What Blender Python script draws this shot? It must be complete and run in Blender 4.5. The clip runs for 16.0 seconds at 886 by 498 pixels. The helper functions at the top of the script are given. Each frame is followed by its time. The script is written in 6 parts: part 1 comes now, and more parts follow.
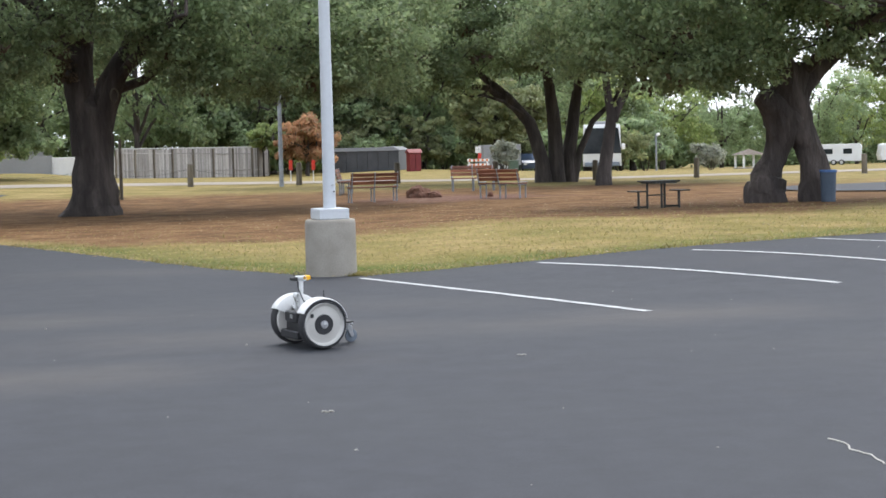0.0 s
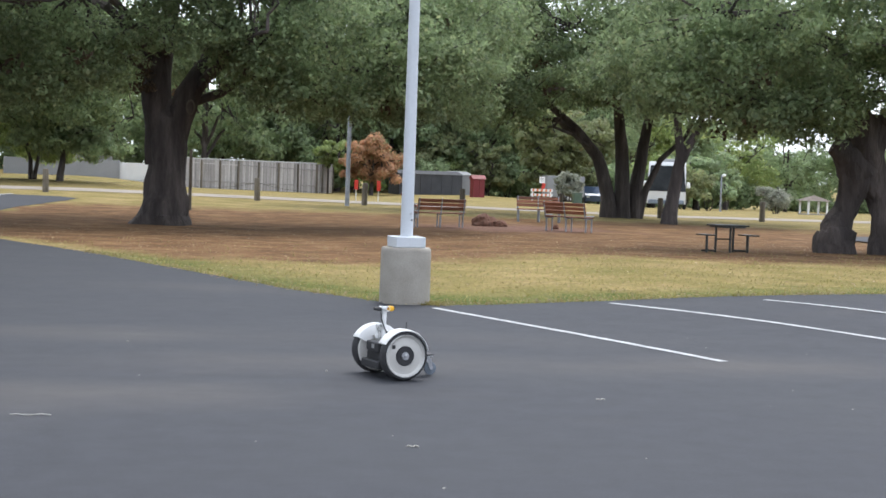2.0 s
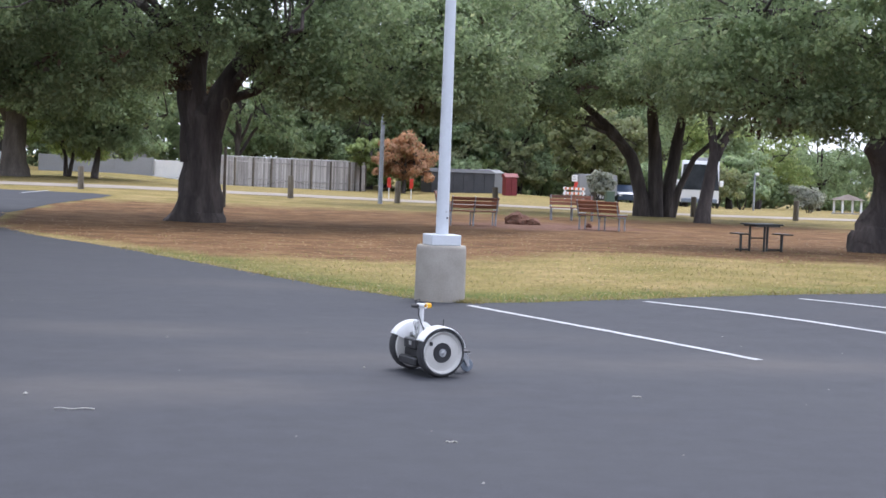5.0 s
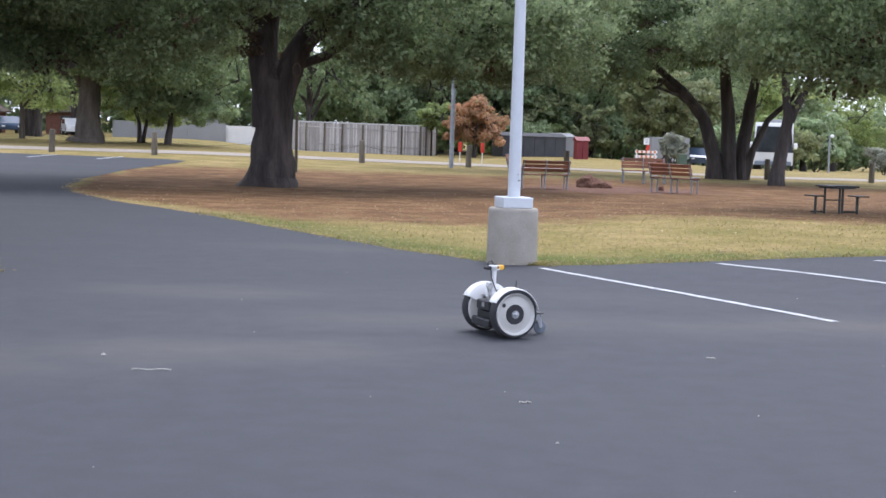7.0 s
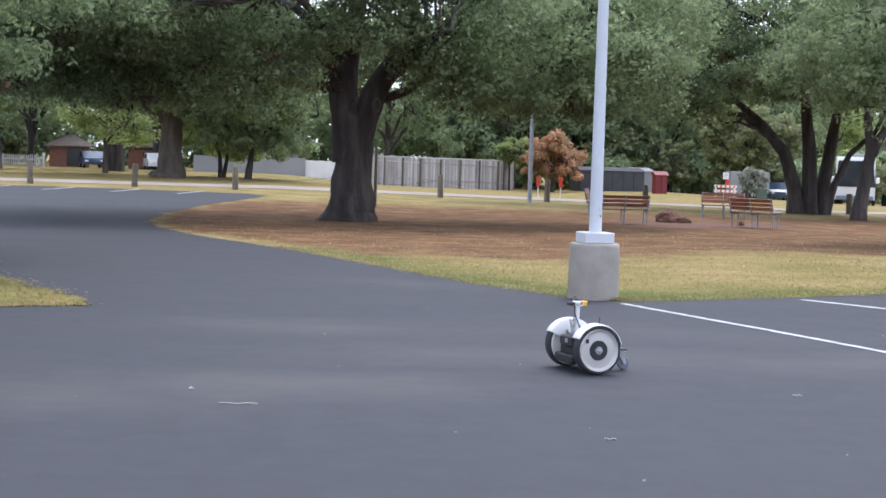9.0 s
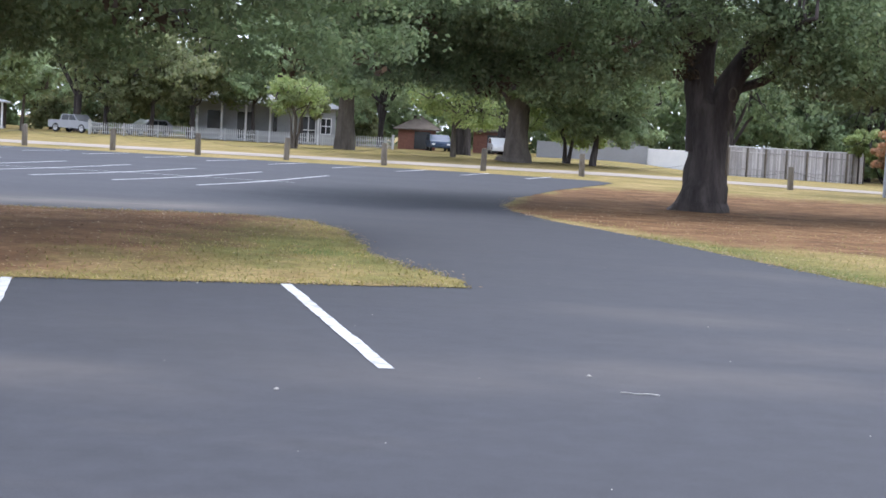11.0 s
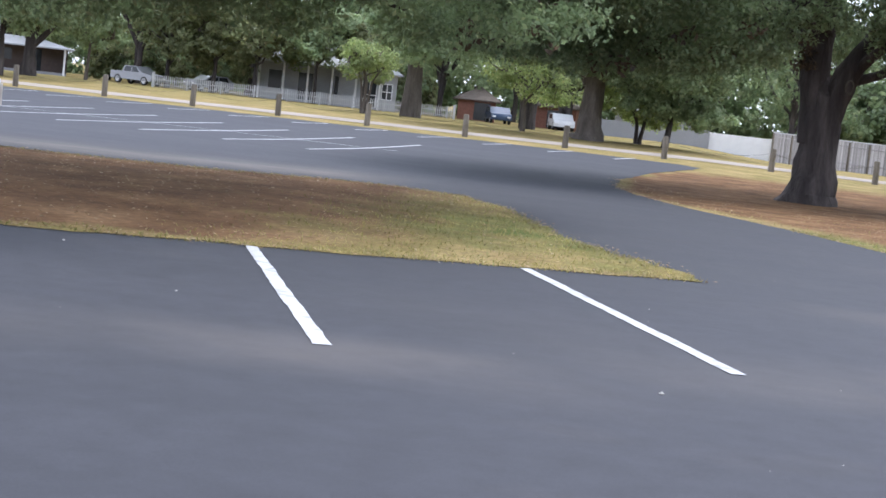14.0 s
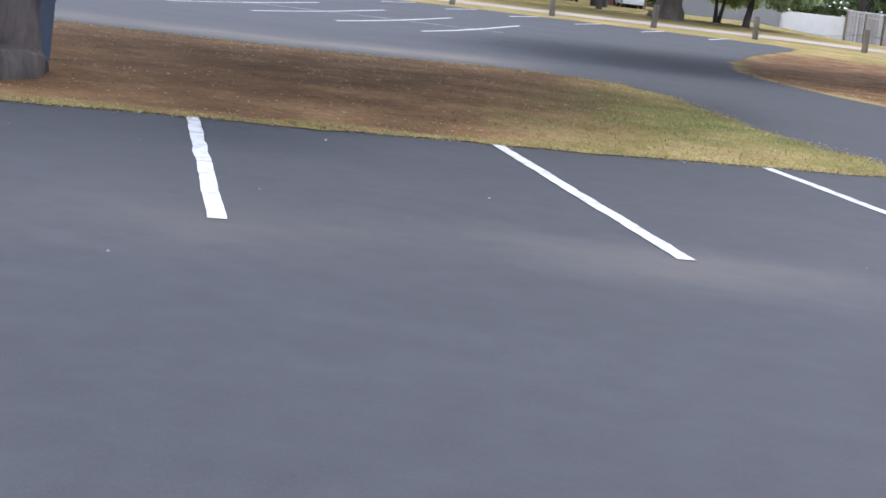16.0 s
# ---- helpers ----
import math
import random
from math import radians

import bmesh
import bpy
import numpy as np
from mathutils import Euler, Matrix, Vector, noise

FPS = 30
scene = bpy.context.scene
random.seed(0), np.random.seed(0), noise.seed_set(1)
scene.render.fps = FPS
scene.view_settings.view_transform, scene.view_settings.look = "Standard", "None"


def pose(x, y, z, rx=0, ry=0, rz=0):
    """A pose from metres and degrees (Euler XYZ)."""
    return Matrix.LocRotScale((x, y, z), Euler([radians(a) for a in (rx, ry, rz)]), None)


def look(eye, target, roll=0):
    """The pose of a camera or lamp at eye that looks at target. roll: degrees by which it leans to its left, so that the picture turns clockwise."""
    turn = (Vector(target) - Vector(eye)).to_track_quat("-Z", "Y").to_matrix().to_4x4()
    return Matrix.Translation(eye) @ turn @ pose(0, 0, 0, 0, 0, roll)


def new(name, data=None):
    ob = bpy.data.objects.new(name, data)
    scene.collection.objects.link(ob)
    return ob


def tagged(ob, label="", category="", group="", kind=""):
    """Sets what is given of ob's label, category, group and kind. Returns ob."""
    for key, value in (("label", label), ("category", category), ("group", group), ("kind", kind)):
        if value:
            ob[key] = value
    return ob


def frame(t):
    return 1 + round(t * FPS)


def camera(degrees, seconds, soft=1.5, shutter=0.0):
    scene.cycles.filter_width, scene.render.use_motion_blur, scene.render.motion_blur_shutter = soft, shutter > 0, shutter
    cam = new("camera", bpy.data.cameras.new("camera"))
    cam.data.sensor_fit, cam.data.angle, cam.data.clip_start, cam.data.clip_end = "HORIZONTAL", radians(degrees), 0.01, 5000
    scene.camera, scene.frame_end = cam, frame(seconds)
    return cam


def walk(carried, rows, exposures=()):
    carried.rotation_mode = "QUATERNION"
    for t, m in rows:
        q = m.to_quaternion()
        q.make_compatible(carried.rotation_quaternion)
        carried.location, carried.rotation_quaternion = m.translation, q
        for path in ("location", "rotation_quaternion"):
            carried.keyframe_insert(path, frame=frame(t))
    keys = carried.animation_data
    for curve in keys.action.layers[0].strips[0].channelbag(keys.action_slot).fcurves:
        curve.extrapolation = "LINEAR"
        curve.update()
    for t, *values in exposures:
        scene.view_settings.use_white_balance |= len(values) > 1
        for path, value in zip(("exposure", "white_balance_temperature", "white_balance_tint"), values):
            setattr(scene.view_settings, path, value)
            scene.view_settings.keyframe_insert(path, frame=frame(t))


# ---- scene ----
from mathutils.geometry import delaunay_2d_cdt

LENS = 31.5
cam = camera(LENS, 16.0, soft=1.6)
ROWS = [
    (0, look((-4.039, -21.867, 1.818), (-2.876, -17.014, 1.498), -1.38)),
    (0.5, look((-4.158, -21.891, 1.859), (-2.919, -17.056, 1.576), -0.72)),
    (1, look((-4.242, -21.890, 1.917), (-3.108, -17.035, 1.545), 2.02)),
    (1.5, look((-4.287, -21.907, 1.924), (-3.241, -17.024, 1.677), 1.94)),
    (2, look((-4.337, -21.932, 1.942), (-3.347, -17.037, 1.699), 2.06)),
    (2.5, look((-4.335, -21.896, 1.947), (-3.383, -16.990, 1.774), 1.90)),
    (3, look((-4.324, -21.904, 1.957), (-3.391, -16.993, 1.841), 1.95)),
    (5.3, look((-4.414, -22.068, 1.933), (-3.543, -17.155, 1.609), 2.31)),
    (5.5, look((-4.398, -22.089, 1.927), (-3.585, -17.173, 1.521), 2.14)),
    (6, look((-4.407, -22.069, 1.931), (-3.679, -17.140, 1.514), 1.79)),
    (6.5, look((-4.417, -22.001, 1.913), (-3.691, -17.069, 1.523), 1.74)),
    (7, look((-4.423, -22.031, 1.915), (-3.752, -17.090, 1.542), 1.82)),
    (7.5, look((-4.424, -22.057, 1.932), (-3.780, -17.111, 1.580), 2.28)),
    (8, look((-4.430, -22.046, 1.935), (-3.813, -17.095, 1.611), 2.26)),
    (8.5, look((-4.451, -22.052, 1.934), (-3.872, -17.096, 1.624), 2.24)),
    (9, look((-4.489, -22.069, 1.929), (-4.064, -17.094, 1.657), 1.78)),
    (9.5, look((-4.583, -22.106, 1.948), (-4.570, -17.112, 1.709), 0.41)),
    (10, look((-4.674, -22.027, 1.950), (-5.136, -17.052, 1.764), 1.37)),
    (10.2, look((-4.726, -22.056, 1.926), (-5.184, -17.082, 1.691), 2.03)),
    (12.3, look((-5.959, -22.043, 1.939), (-6.875, -17.145, 1.526), 4.59)),
    (12.5, look((-6.128, -22.066, 1.873), (-7.028, -17.164, 1.480), 5.01)),
    (13, look((-6.708, -22.022, 1.891), (-7.504, -17.127, 1.259), 6.90)),
    (13.5, look((-7.264, -21.939, 1.903), (-8.048, -17.034, 1.329), 5.37)),
    (14, look((-7.780, -21.948, 1.885), (-8.469, -17.017, 1.424), 6.24)),
    (14.5, look((-8.451, -21.840, 1.863), (-9.109, -16.924, 1.235), 7.52)),
    (15, look((-9.050, -21.868, 1.857), (-9.831, -17.013, 0.951), 5.77)),
    (15.5, look((-9.649, -22.017, 1.918), (-10.366, -17.137, 1.099), 7.06)),
    (16, look((-10.201, -22.044, 1.867), (-10.959, -17.178, 1.003), 6.42)),
]
walk(cam, ROWS, [(0, 0.86, 6350, 7), (3, 0.86, 6150, 9), (5.5, 0.93, 5950, 14), (8.5, 0.92, 5900, 14), (10, 1.06, 5850, 13), (12.5, 1.12, 5850, 13), (16, 1.13, 5900, 13)])

# ---- world and light: high overcast, the sun behind thin cloud ----
world = bpy.data.worlds.new("overcast_sky")
scene.world = world
world.use_nodes = True
wn = world.node_tree.nodes
wl = world.node_tree.links
sky = wn.new("ShaderNodeTexSky")
sky.sky_type = "NISHITA"
sky.sun_disc = False
sky.sun_elevation = radians(66)
sky.sun_rotation = radians(29)
sky.air_density, sky.dust_density, sky.ozone_density = 1.0, 4.0, 1.0
veil = wn.new("ShaderNodeMix")
veil.data_type = "RGBA"
veil.inputs[0].default_value = 0.72
wl.new(sky.outputs[0], veil.inputs[6])
veil.inputs[7].default_value = (8.9, 9.2, 10.2, 1)
wl.new(veil.outputs[2], wn["Background"].inputs[0])
wn["Background"].inputs[1].default_value = 0.118
sun_data = bpy.data.lights.new("sun", "SUN")
sun_data.energy, sun_data.angle, sun_data.color = 1.3, radians(22), (1.0, 0.95, 0.88)
sun = new("sun", sun_data)
sun.matrix_world = look((0, 0, 0), (-0.197, -0.356, -0.914))


# ---- the lie of the land ----
def ease(a, b, x):
    u = min(max((x - a) / (b - a), 0.0), 1.0)
    return u * u * (3 - 2 * u)


def gz(x, y):
    u = min(max(y - 26, 0), 44)
    k = min(max(1 - (x + 5) / 20, -0.35), 1)
    z = 0.0135 * u * u / (u + 8) * k
    z += 0.16 * ease(0, 6, x) * ease(-6, 0, y) * (1 - ease(4, 26, y))
    z -= 0.15 * math.exp(-((x + 2.7) ** 2 + (y - 27) ** 2) / 128)
    z -= 0.45 * ease(-8, 2, x) * (1 - ease(12, 24, x)) * ease(56, 90, y)
    z -= 0.0165 * max(0, min(y, 220) - 70) * ease(24, 44, x)
    return z


# ---- mesh helpers ----
class Mesh:
    def __init__(self):
        self.v, self.f = [], []

    def add(self, verts, faces):
        n = len(self.v)
        self.v += [tuple(p) for p in verts]
        self.f += [tuple(i + n for i in f) for f in faces]
        return self

    def box(self, c, s, rz=0.0, ry=0.0, rx=0.0, taper=1.0, bevel=0.0):
        m = Euler((radians(rx), radians(ry), radians(rz))).to_matrix()
        x, y, z = s[0] / 2, s[1] / 2, s[2] / 2
        if bevel <= 0:
            pts = [(sx * x * (taper if sz > 0 else 1), sy * y * (taper if sz > 0 else 1), sz * z) for sz in (-1, 1) for sx, sy in ((-1, -1), (1, -1), (1, 1), (-1, 1))]
            faces = [(3, 2, 1, 0), (4, 5, 6, 7), (0, 1, 5, 4), (1, 2, 6, 5), (2, 3, 7, 6), (3, 0, 4, 7)]
        else:
            b = min(bevel, x * 0.95, y * 0.95, z * 0.95)
            pts = []
            ring = [(-x + b, -y), (x - b, -y), (x, -y + b), (x, y - b), (x - b, y), (-x + b, y), (-x, y - b), (-x, -y + b)]
            for zz, inset in ((-z, b), (-z + b, 0), (z - b, 0), (z, b)):
                for px, py in ring:
                    k = taper if zz > 0 else 1
                    pts.append(((px - math.copysign(min(inset, abs(px)), px)) * k, (py - math.copysign(min(inset, abs(py)), py)) * k, zz))
            faces = [tuple(range(7, -1, -1)), tuple(range(24, 32))]
            for r in range(3):
                for i in range(8):
                    j = (i + 1) % 8
                    faces.append((r * 8 + i, r * 8 + j, r * 8 + 8 + j, r * 8 + 8 + i))
        c = Vector(c)
        return self.add([c + m @ Vector(p) for p in pts], faces)

    def tube(self, pts, radii, n=8, cap=True, squash=None):
        pts = [Vector(p) for p in pts]
        if not isinstance(radii, (list, tuple)):
            radii = [radii] * len(pts)
        verts, faces, side = [], [], None
        for i, p in enumerate(pts):
            d = (pts[min(i + 1, len(pts) - 1)] - pts[max(i - 1, 0)]).normalized()
            if side is None:
                side = d.orthogonal().normalized()
            side = (side - d * side.dot(d)).normalized()
            up = d.cross(side)
            for k in range(n):
                a = 2 * math.pi * k / n
                r = radii[i] * (squash(i, a) if squash else 1)
                verts.append(p + (side * math.cos(a) + up * math.sin(a)) * r)
        for i in range(len(pts) - 1):
            for k in range(n):
                j = (k + 1) % n
                faces.append((i * n + k, i * n + j, i * n + n + j, i * n + n + k))
        if cap:
            faces.append(tuple(range(n - 1, -1, -1)))
            faces.append(tuple(range((len(pts) - 1) * n, len(pts) * n)))
        return self.add(verts, faces)

    def lathe(self, profile, origin, axis, n=32, arc=(0, 360)):
        """profile: (radius, along the axis)."""
        axis = Vector(axis).normalized()
        side = axis.cross(Vector((0, 0, 1)))
        side = Vector((1, 0, 0)) if side.length < 1e-4 else side.normalized()
        up = side.cross(axis)
        full = arc == (0, 360)
        steps = n if full else n + 1
        verts, faces = [], []
        for r, h in profile:
            for k in range(steps):
                a = radians(arc[0] + (arc[1] - arc[0]) * k / n)
                verts.append(Vector(origin) + axis * h + (side * math.cos(a) + up * math.sin(a)) * r)
        for i in range(len(profile) - 1):
            for k in range(n):
                j = (k + 1) % steps
                faces.append((i * steps + k, i * steps + j, (i + 1) * steps + j, (i + 1) * steps + k))
        return self.add(verts, faces)

    def data(self, name, smooth=False):
        me = bpy.data.meshes.new(name)
        me.from_pydata(self.v, [], self.f)
        bm = bmesh.new()
        bm.from_mesh(me)
        bmesh.ops.recalc_face_normals(bm, faces=bm.faces)
        bm.to_mesh(me)
        bm.free()
        if smooth:
            me.shade_smooth()
            me.set_sharp_from_angle(angle=radians(38))
        return me


def part(name, mesh, material, parent=None, label="", smooth=False):
    me = mesh if isinstance(mesh, bpy.types.Mesh) else mesh.data(name, smooth)
    if not me.materials:
        me.materials.append(material)
    ob = new(name, me)
    if parent:
        ob.parent = parent
    if label:
        ob["label"] = label
    return ob


def thing(name, label, category, m=None, group="", kind=""):
    ob = new(name)
    ob.empty_display_size = 0.2
    if m is not None:
        ob.matrix_world = m
    return tagged(ob, label, category, group, kind)


# ---- materials ----
def material(name, colours, scale=8.0, rough=0.7, metal=0.0, bump=0.1, grain=60.0, spread=0.5, stretch=(1, 1, 1), island=False, objrand=False, coat=0.0, bumpd=0.02, var=0.2):
    """Two-scale procedural surface: colours mixed by a broad noise, darkened by a fine one, with bump."""
    m = bpy.data.materials.new(name)
    m.use_nodes = True
    nt = m.node_tree
    b = nt.nodes["Principled BSDF"]
    b.inputs["Roughness"].default_value, b.inputs["Metallic"].default_value = rough, metal
    b.inputs["Coat Weight"].default_value = coat
    co = nt.nodes.new("ShaderNodeTexCoord")
    mp = nt.nodes.new("ShaderNodeMapping")
    mp.inputs["Scale"].default_value = stretch
    nt.links.new(co.outputs["Object"], mp.inputs[0])
    n1 = nt.nodes.new("ShaderNodeTexNoise")
    n1.inputs["Scale"].default_value, n1.inputs["Detail"].default_value = scale, 5
    nt.links.new(mp.outputs[0], n1.inputs["Vector"])
    ramp = nt.nodes.new("ShaderNodeValToRGB")
    els = ramp.color_ramp.elements
    lo, hi = 0.5 - spread / 2, 0.5 + spread / 2
    els[0].position, els[1].position = lo, hi
    els[0].color, els[1].color = (*colours[0], 1), (*colours[-1], 1)
    for i, c in enumerate(colours[1:-1]):
        e = els.new(lo + (hi - lo) * (i + 1) / (len(colours) - 1))
        e.color = (*c, 1)
    nt.links.new(n1.outputs["Fac"], ramp.inputs[0])
    n2 = nt.nodes.new("ShaderNodeTexNoise")
    n2.inputs["Scale"].default_value, n2.inputs["Detail"].default_value = grain, 3
    nt.links.new(mp.outputs[0], n2.inputs["Vector"])
    mr = nt.nodes.new("ShaderNodeMapRange")
    mr.inputs[1].default_value, mr.inputs[2].default_value = 0.25, 0.75
    mr.inputs[3].default_value, mr.inputs[4].default_value = 1 - var, 1 + var
    nt.links.new(n2.outputs["Fac"], mr.inputs[0])
    mul = nt.nodes.new("ShaderNodeMix")
    mul.data_type, mul.blend_type = "RGBA", "MULTIPLY"
    mul.inputs[0].default_value = 1.0
    nt.links.new(ramp.outputs[0], mul.inputs[6])
    nt.links.new(mr.outputs[0], mul.inputs[7])
    out = mul.outputs[2]
    if island or objrand:
        if island:
            g = nt.nodes.new("ShaderNodeNewGeometry")
            src = g.outputs["Random Per Island"]
        else:
            g = nt.nodes.new("ShaderNodeObjectInfo")
            src = g.outputs["Random"]
        r2 = nt.nodes.new("ShaderNodeMapRange")
        r2.inputs[3].default_value, r2.inputs[4].default_value = 0.68, 1.32
        nt.links.new(src, r2.inputs[0])
        m2 = nt.nodes.new("ShaderNodeMix")
        m2.data_type, m2.blend_type = "RGBA", "MULTIPLY"
        m2.inputs[0].default_value = 1.0
        nt.links.new(out, m2.inputs[6])
        nt.links.new(r2.outputs[0], m2.inputs[7])
        out = m2.outputs[2]
    nt.links.new(out, b.inputs["Base Color"])
    bp = nt.nodes.new("ShaderNodeBump")
    bp.inputs["Strength"].default_value, bp.inputs["Distance"].default_value = bump, bumpd
    nt.links.new(n2.outputs["Fac"], bp.inputs["Height"])
    nt.links.new(bp.outputs[0], b.inputs["Normal"])
    return m


def leaf_material(name, dark, light, warm):
    m = bpy.data.materials.new(name)
    m.use_nodes = True
    nt = m.node_tree
    b = nt.nodes["Principled BSDF"]
    b.inputs["Roughness"].default_value = 0.55
    g = nt.nodes.new("ShaderNodeNewGeometry")
    ramp = nt.nodes.new("ShaderNodeValToRGB")
    e = ramp.color_ramp.elements
    # dark end lifted by 1.3: a stand-in for veiling haze, put into the colour
    e[0].position, e[0].color = 0.0, (*(1.3 * c for c in dark), 1)
    e[1].position, e[1].color = 0.85, (*light, 1)
    w = e.new(1.0)
    w.color = (*warm, 1)
    nt.links.new(g.outputs["Random Per Island"], ramp.inputs[0])
    co = nt.nodes.new("ShaderNodeTexCoord")
    n = nt.nodes.new("ShaderNodeTexNoise")
    n.inputs["Scale"].default_value, n.inputs["Detail"].default_value = 0.45, 3
    nt.links.new(co.outputs["Object"], n.inputs["Vector"])
    mr = nt.nodes.new("ShaderNodeMapRange")
    mr.inputs[1].default_value, mr.inputs[2].default_value = 0.3, 0.7
    mr.inputs[3].default_value, mr.inputs[4].default_value = 0.7, 1.25
    nt.links.new(n.outputs["Fac"], mr.inputs[0])
    n2 = nt.nodes.new("ShaderNodeTexNoise")
    n2.inputs["Scale"].default_value, n2.inputs["Detail"].default_value = 1.7, 2
    nt.links.new(co.outputs["Object"], n2.inputs["Vector"])
    mr2 = nt.nodes.new("ShaderNodeMapRange")
    mr2.inputs[1].default_value, mr2.inputs[2].default_value = 0.3, 0.7
    mr2.inputs[3].default_value, mr2.inputs[4].default_value = 0.72, 1.28
    nt.links.new(n2.outputs["Fac"], mr2.inputs[0])
    both = nt.nodes.new("ShaderNodeMath")
    both.operation = "MULTIPLY"
    nt.links.new(mr.outputs[0], both.inputs[0])
    nt.links.new(mr2.outputs[0], both.inputs[1])
    mul = nt.nodes.new("ShaderNodeMix")
    mul.data_type, mul.blend_type = "RGBA", "MULTIPLY"
    mul.inputs[0].default_value = 1.0
    nt.links.new(ramp.outputs[0], mul.inputs[6])
    nt.links.new(both.outputs[0], mul.inputs[7])
    nt.links.new(mul.outputs[2], b.inputs["Base Color"])
    tr = nt.nodes.new("ShaderNodeBsdfTranslucent")
    nt.links.new(mul.outputs[2], tr.inputs[0])
    mix = nt.nodes.new("ShaderNodeMixShader")
    mix.inputs[0].default_value = 0.58
    nt.links.new(b.outputs[0], mix.inputs[1])
    nt.links.new(tr.outputs[0], mix.inputs[2])
    nt.links.new(mix.outputs[0], nt.nodes["Material Output"].inputs[0])
    return m


M_BARK = material("oak_bark", [(0.022, 0.018, 0.017), (0.052, 0.043, 0.040), (0.115, 0.096, 0.087)], 1.6, 0.95, bump=0.9, grain=9, stretch=(1.6, 1.6, 0.35), bumpd=0.08)
M_BARK2 = material("pale_bark", [(0.06, 0.05, 0.043), (0.1, 0.084, 0.07), (0.14, 0.12, 0.1)], 1.6, 0.95, bump=0.8, grain=9, stretch=(1.6, 1.6, 0.4), bumpd=0.06)
M_LEAF = leaf_material("oak_leaves", (0.120, 0.163, 0.082), (0.250, 0.322, 0.162), (0.310, 0.345, 0.180))
# distance haze is mixed into this leaf colour: paler than the near oak leaves
M_LEAF_HAZED = leaf_material("hazed_far_leaves", (0.210, 0.274, 0.150), (0.306, 0.386, 0.206), (0.360, 0.402, 0.222))
M_LEAF_OLIVE = leaf_material("olive_leaves", (0.168, 0.194, 0.091), (0.254, 0.283, 0.138), (0.324, 0.300, 0.150))
M_LEAF_LIME = leaf_material("lime_leaves", (0.205, 0.262, 0.096), (0.340, 0.420, 0.165), (0.43, 0.44, 0.19))
M_LEAF_RUST = leaf_material("rust_leaves", (0.336, 0.200, 0.120), (0.496, 0.296, 0.168), (0.336, 0.336, 0.160))
M_LEAF_GREY = leaf_material("grey_leaves", (0.22, 0.235, 0.185), (0.36, 0.375, 0.30), (0.40, 0.39, 0.32))
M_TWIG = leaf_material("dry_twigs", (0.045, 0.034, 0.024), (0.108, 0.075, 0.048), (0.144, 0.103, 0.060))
M_CONCRETE = material("cast_concrete", [(0.262, 0.240, 0.203), (0.315, 0.290, 0.250), (0.365, 0.340, 0.296)], 3.5, 0.9, bump=0.25, grain=55, var=0.08)
M_WHITE_STEEL = material("white_painted_steel", [(0.533, 0.559, 0.593), (0.602, 0.628, 0.662)], 2.0, 0.38, bump=0.03, grain=30, var=0.03)
M_GREY_STEEL = material("galvanised_steel", [(0.23, 0.25, 0.28), (0.34, 0.36, 0.39)], 5, 0.5, 0.6, bump=0.04, grain=40)
M_POST = material("weathered_post", [(0.085, 0.072, 0.055), (0.170, 0.149, 0.119)], 4, 0.95, bump=0.5, grain=20, stretch=(3, 3, 0.4), objrand=True)
M_FENCE = material("weathered_fence_boards", [(0.255, 0.238, 0.228), (0.360, 0.342, 0.330), (0.430, 0.412, 0.400)], 1.2, 0.95, bump=0.4, grain=18, stretch=(2, 2, 0.3), objrand=True)
M_PICKET = material("weathered_white_picket", [(0.40, 0.41, 0.41), (0.52, 0.52, 0.51)], 2, 0.7, bump=0.08, grain=20)
M_WHITE = material("white_paint", [(0.70, 0.705, 0.71), (0.79, 0.79, 0.78)], 1.5, 0.6, bump=0.04, grain=25, var=0.06)
M_HOUSE = material("aged_white_siding", [(0.285, 0.292, 0.292), (0.356, 0.363, 0.363)], 1.5, 0.7, bump=0.08, grain=14)
M_GREYWALL = material("grey_wall_paint", [(0.235, 0.24, 0.245), (0.28, 0.285, 0.29)], 0.3, 0.85, bump=0.03, grain=10, var=0.05)
M_WOOD_RED = material("stained_bench_slats", [(0.12, 0.042, 0.022), (0.2, 0.075, 0.038), (0.27, 0.11, 0.058)], 3, 0.6, bump=0.15, grain=25, stretch=(0.4, 4, 4), objrand=True)
M_BLACK = material("black_plastic", [(0.012, 0.012, 0.014), (0.025, 0.025, 0.028)], 6, 0.5, bump=0.05, grain=80)
M_RUBBER = material("tyre_rubber", [(0.02, 0.02, 0.022), (0.04, 0.04, 0.042)], 14, 0.8, bump=0.25, grain=90)
M_RIM = material("grey_white_wheel_disc", [(0.490, 0.475, 0.445), (0.540, 0.525, 0.495)], 3, 0.45, bump=0.03, grain=50, var=0.03)
M_FENDER = material("white_fender_plastic", [(0.634, 0.634, 0.625), (0.704, 0.704, 0.695)], 6, 0.35, bump=0.02, grain=60, var=0.03)
M_PVC = material("white_pvc_pipe", [(0.651, 0.660, 0.669), (0.739, 0.739, 0.739)], 9, 0.35, bump=0.02, grain=60, var=0.03)
M_YELLOW = material("yellow_plastic", [(0.75, 0.36, 0.012), (0.85, 0.46, 0.02)], 9, 0.35, bump=0.02, grain=60, var=0.03)
M_CHROME = material("zinc_plated_steel", [(0.45, 0.46, 0.48), (0.6, 0.61, 0.63)], 20, 0.3, 0.9, bump=0.03, grain=90)
M_GREYRUB = material("grey_caster_rubber", [(0.13, 0.16, 0.2), (0.2, 0.23, 0.27)], 20, 0.6, bump=0.05, grain=90)
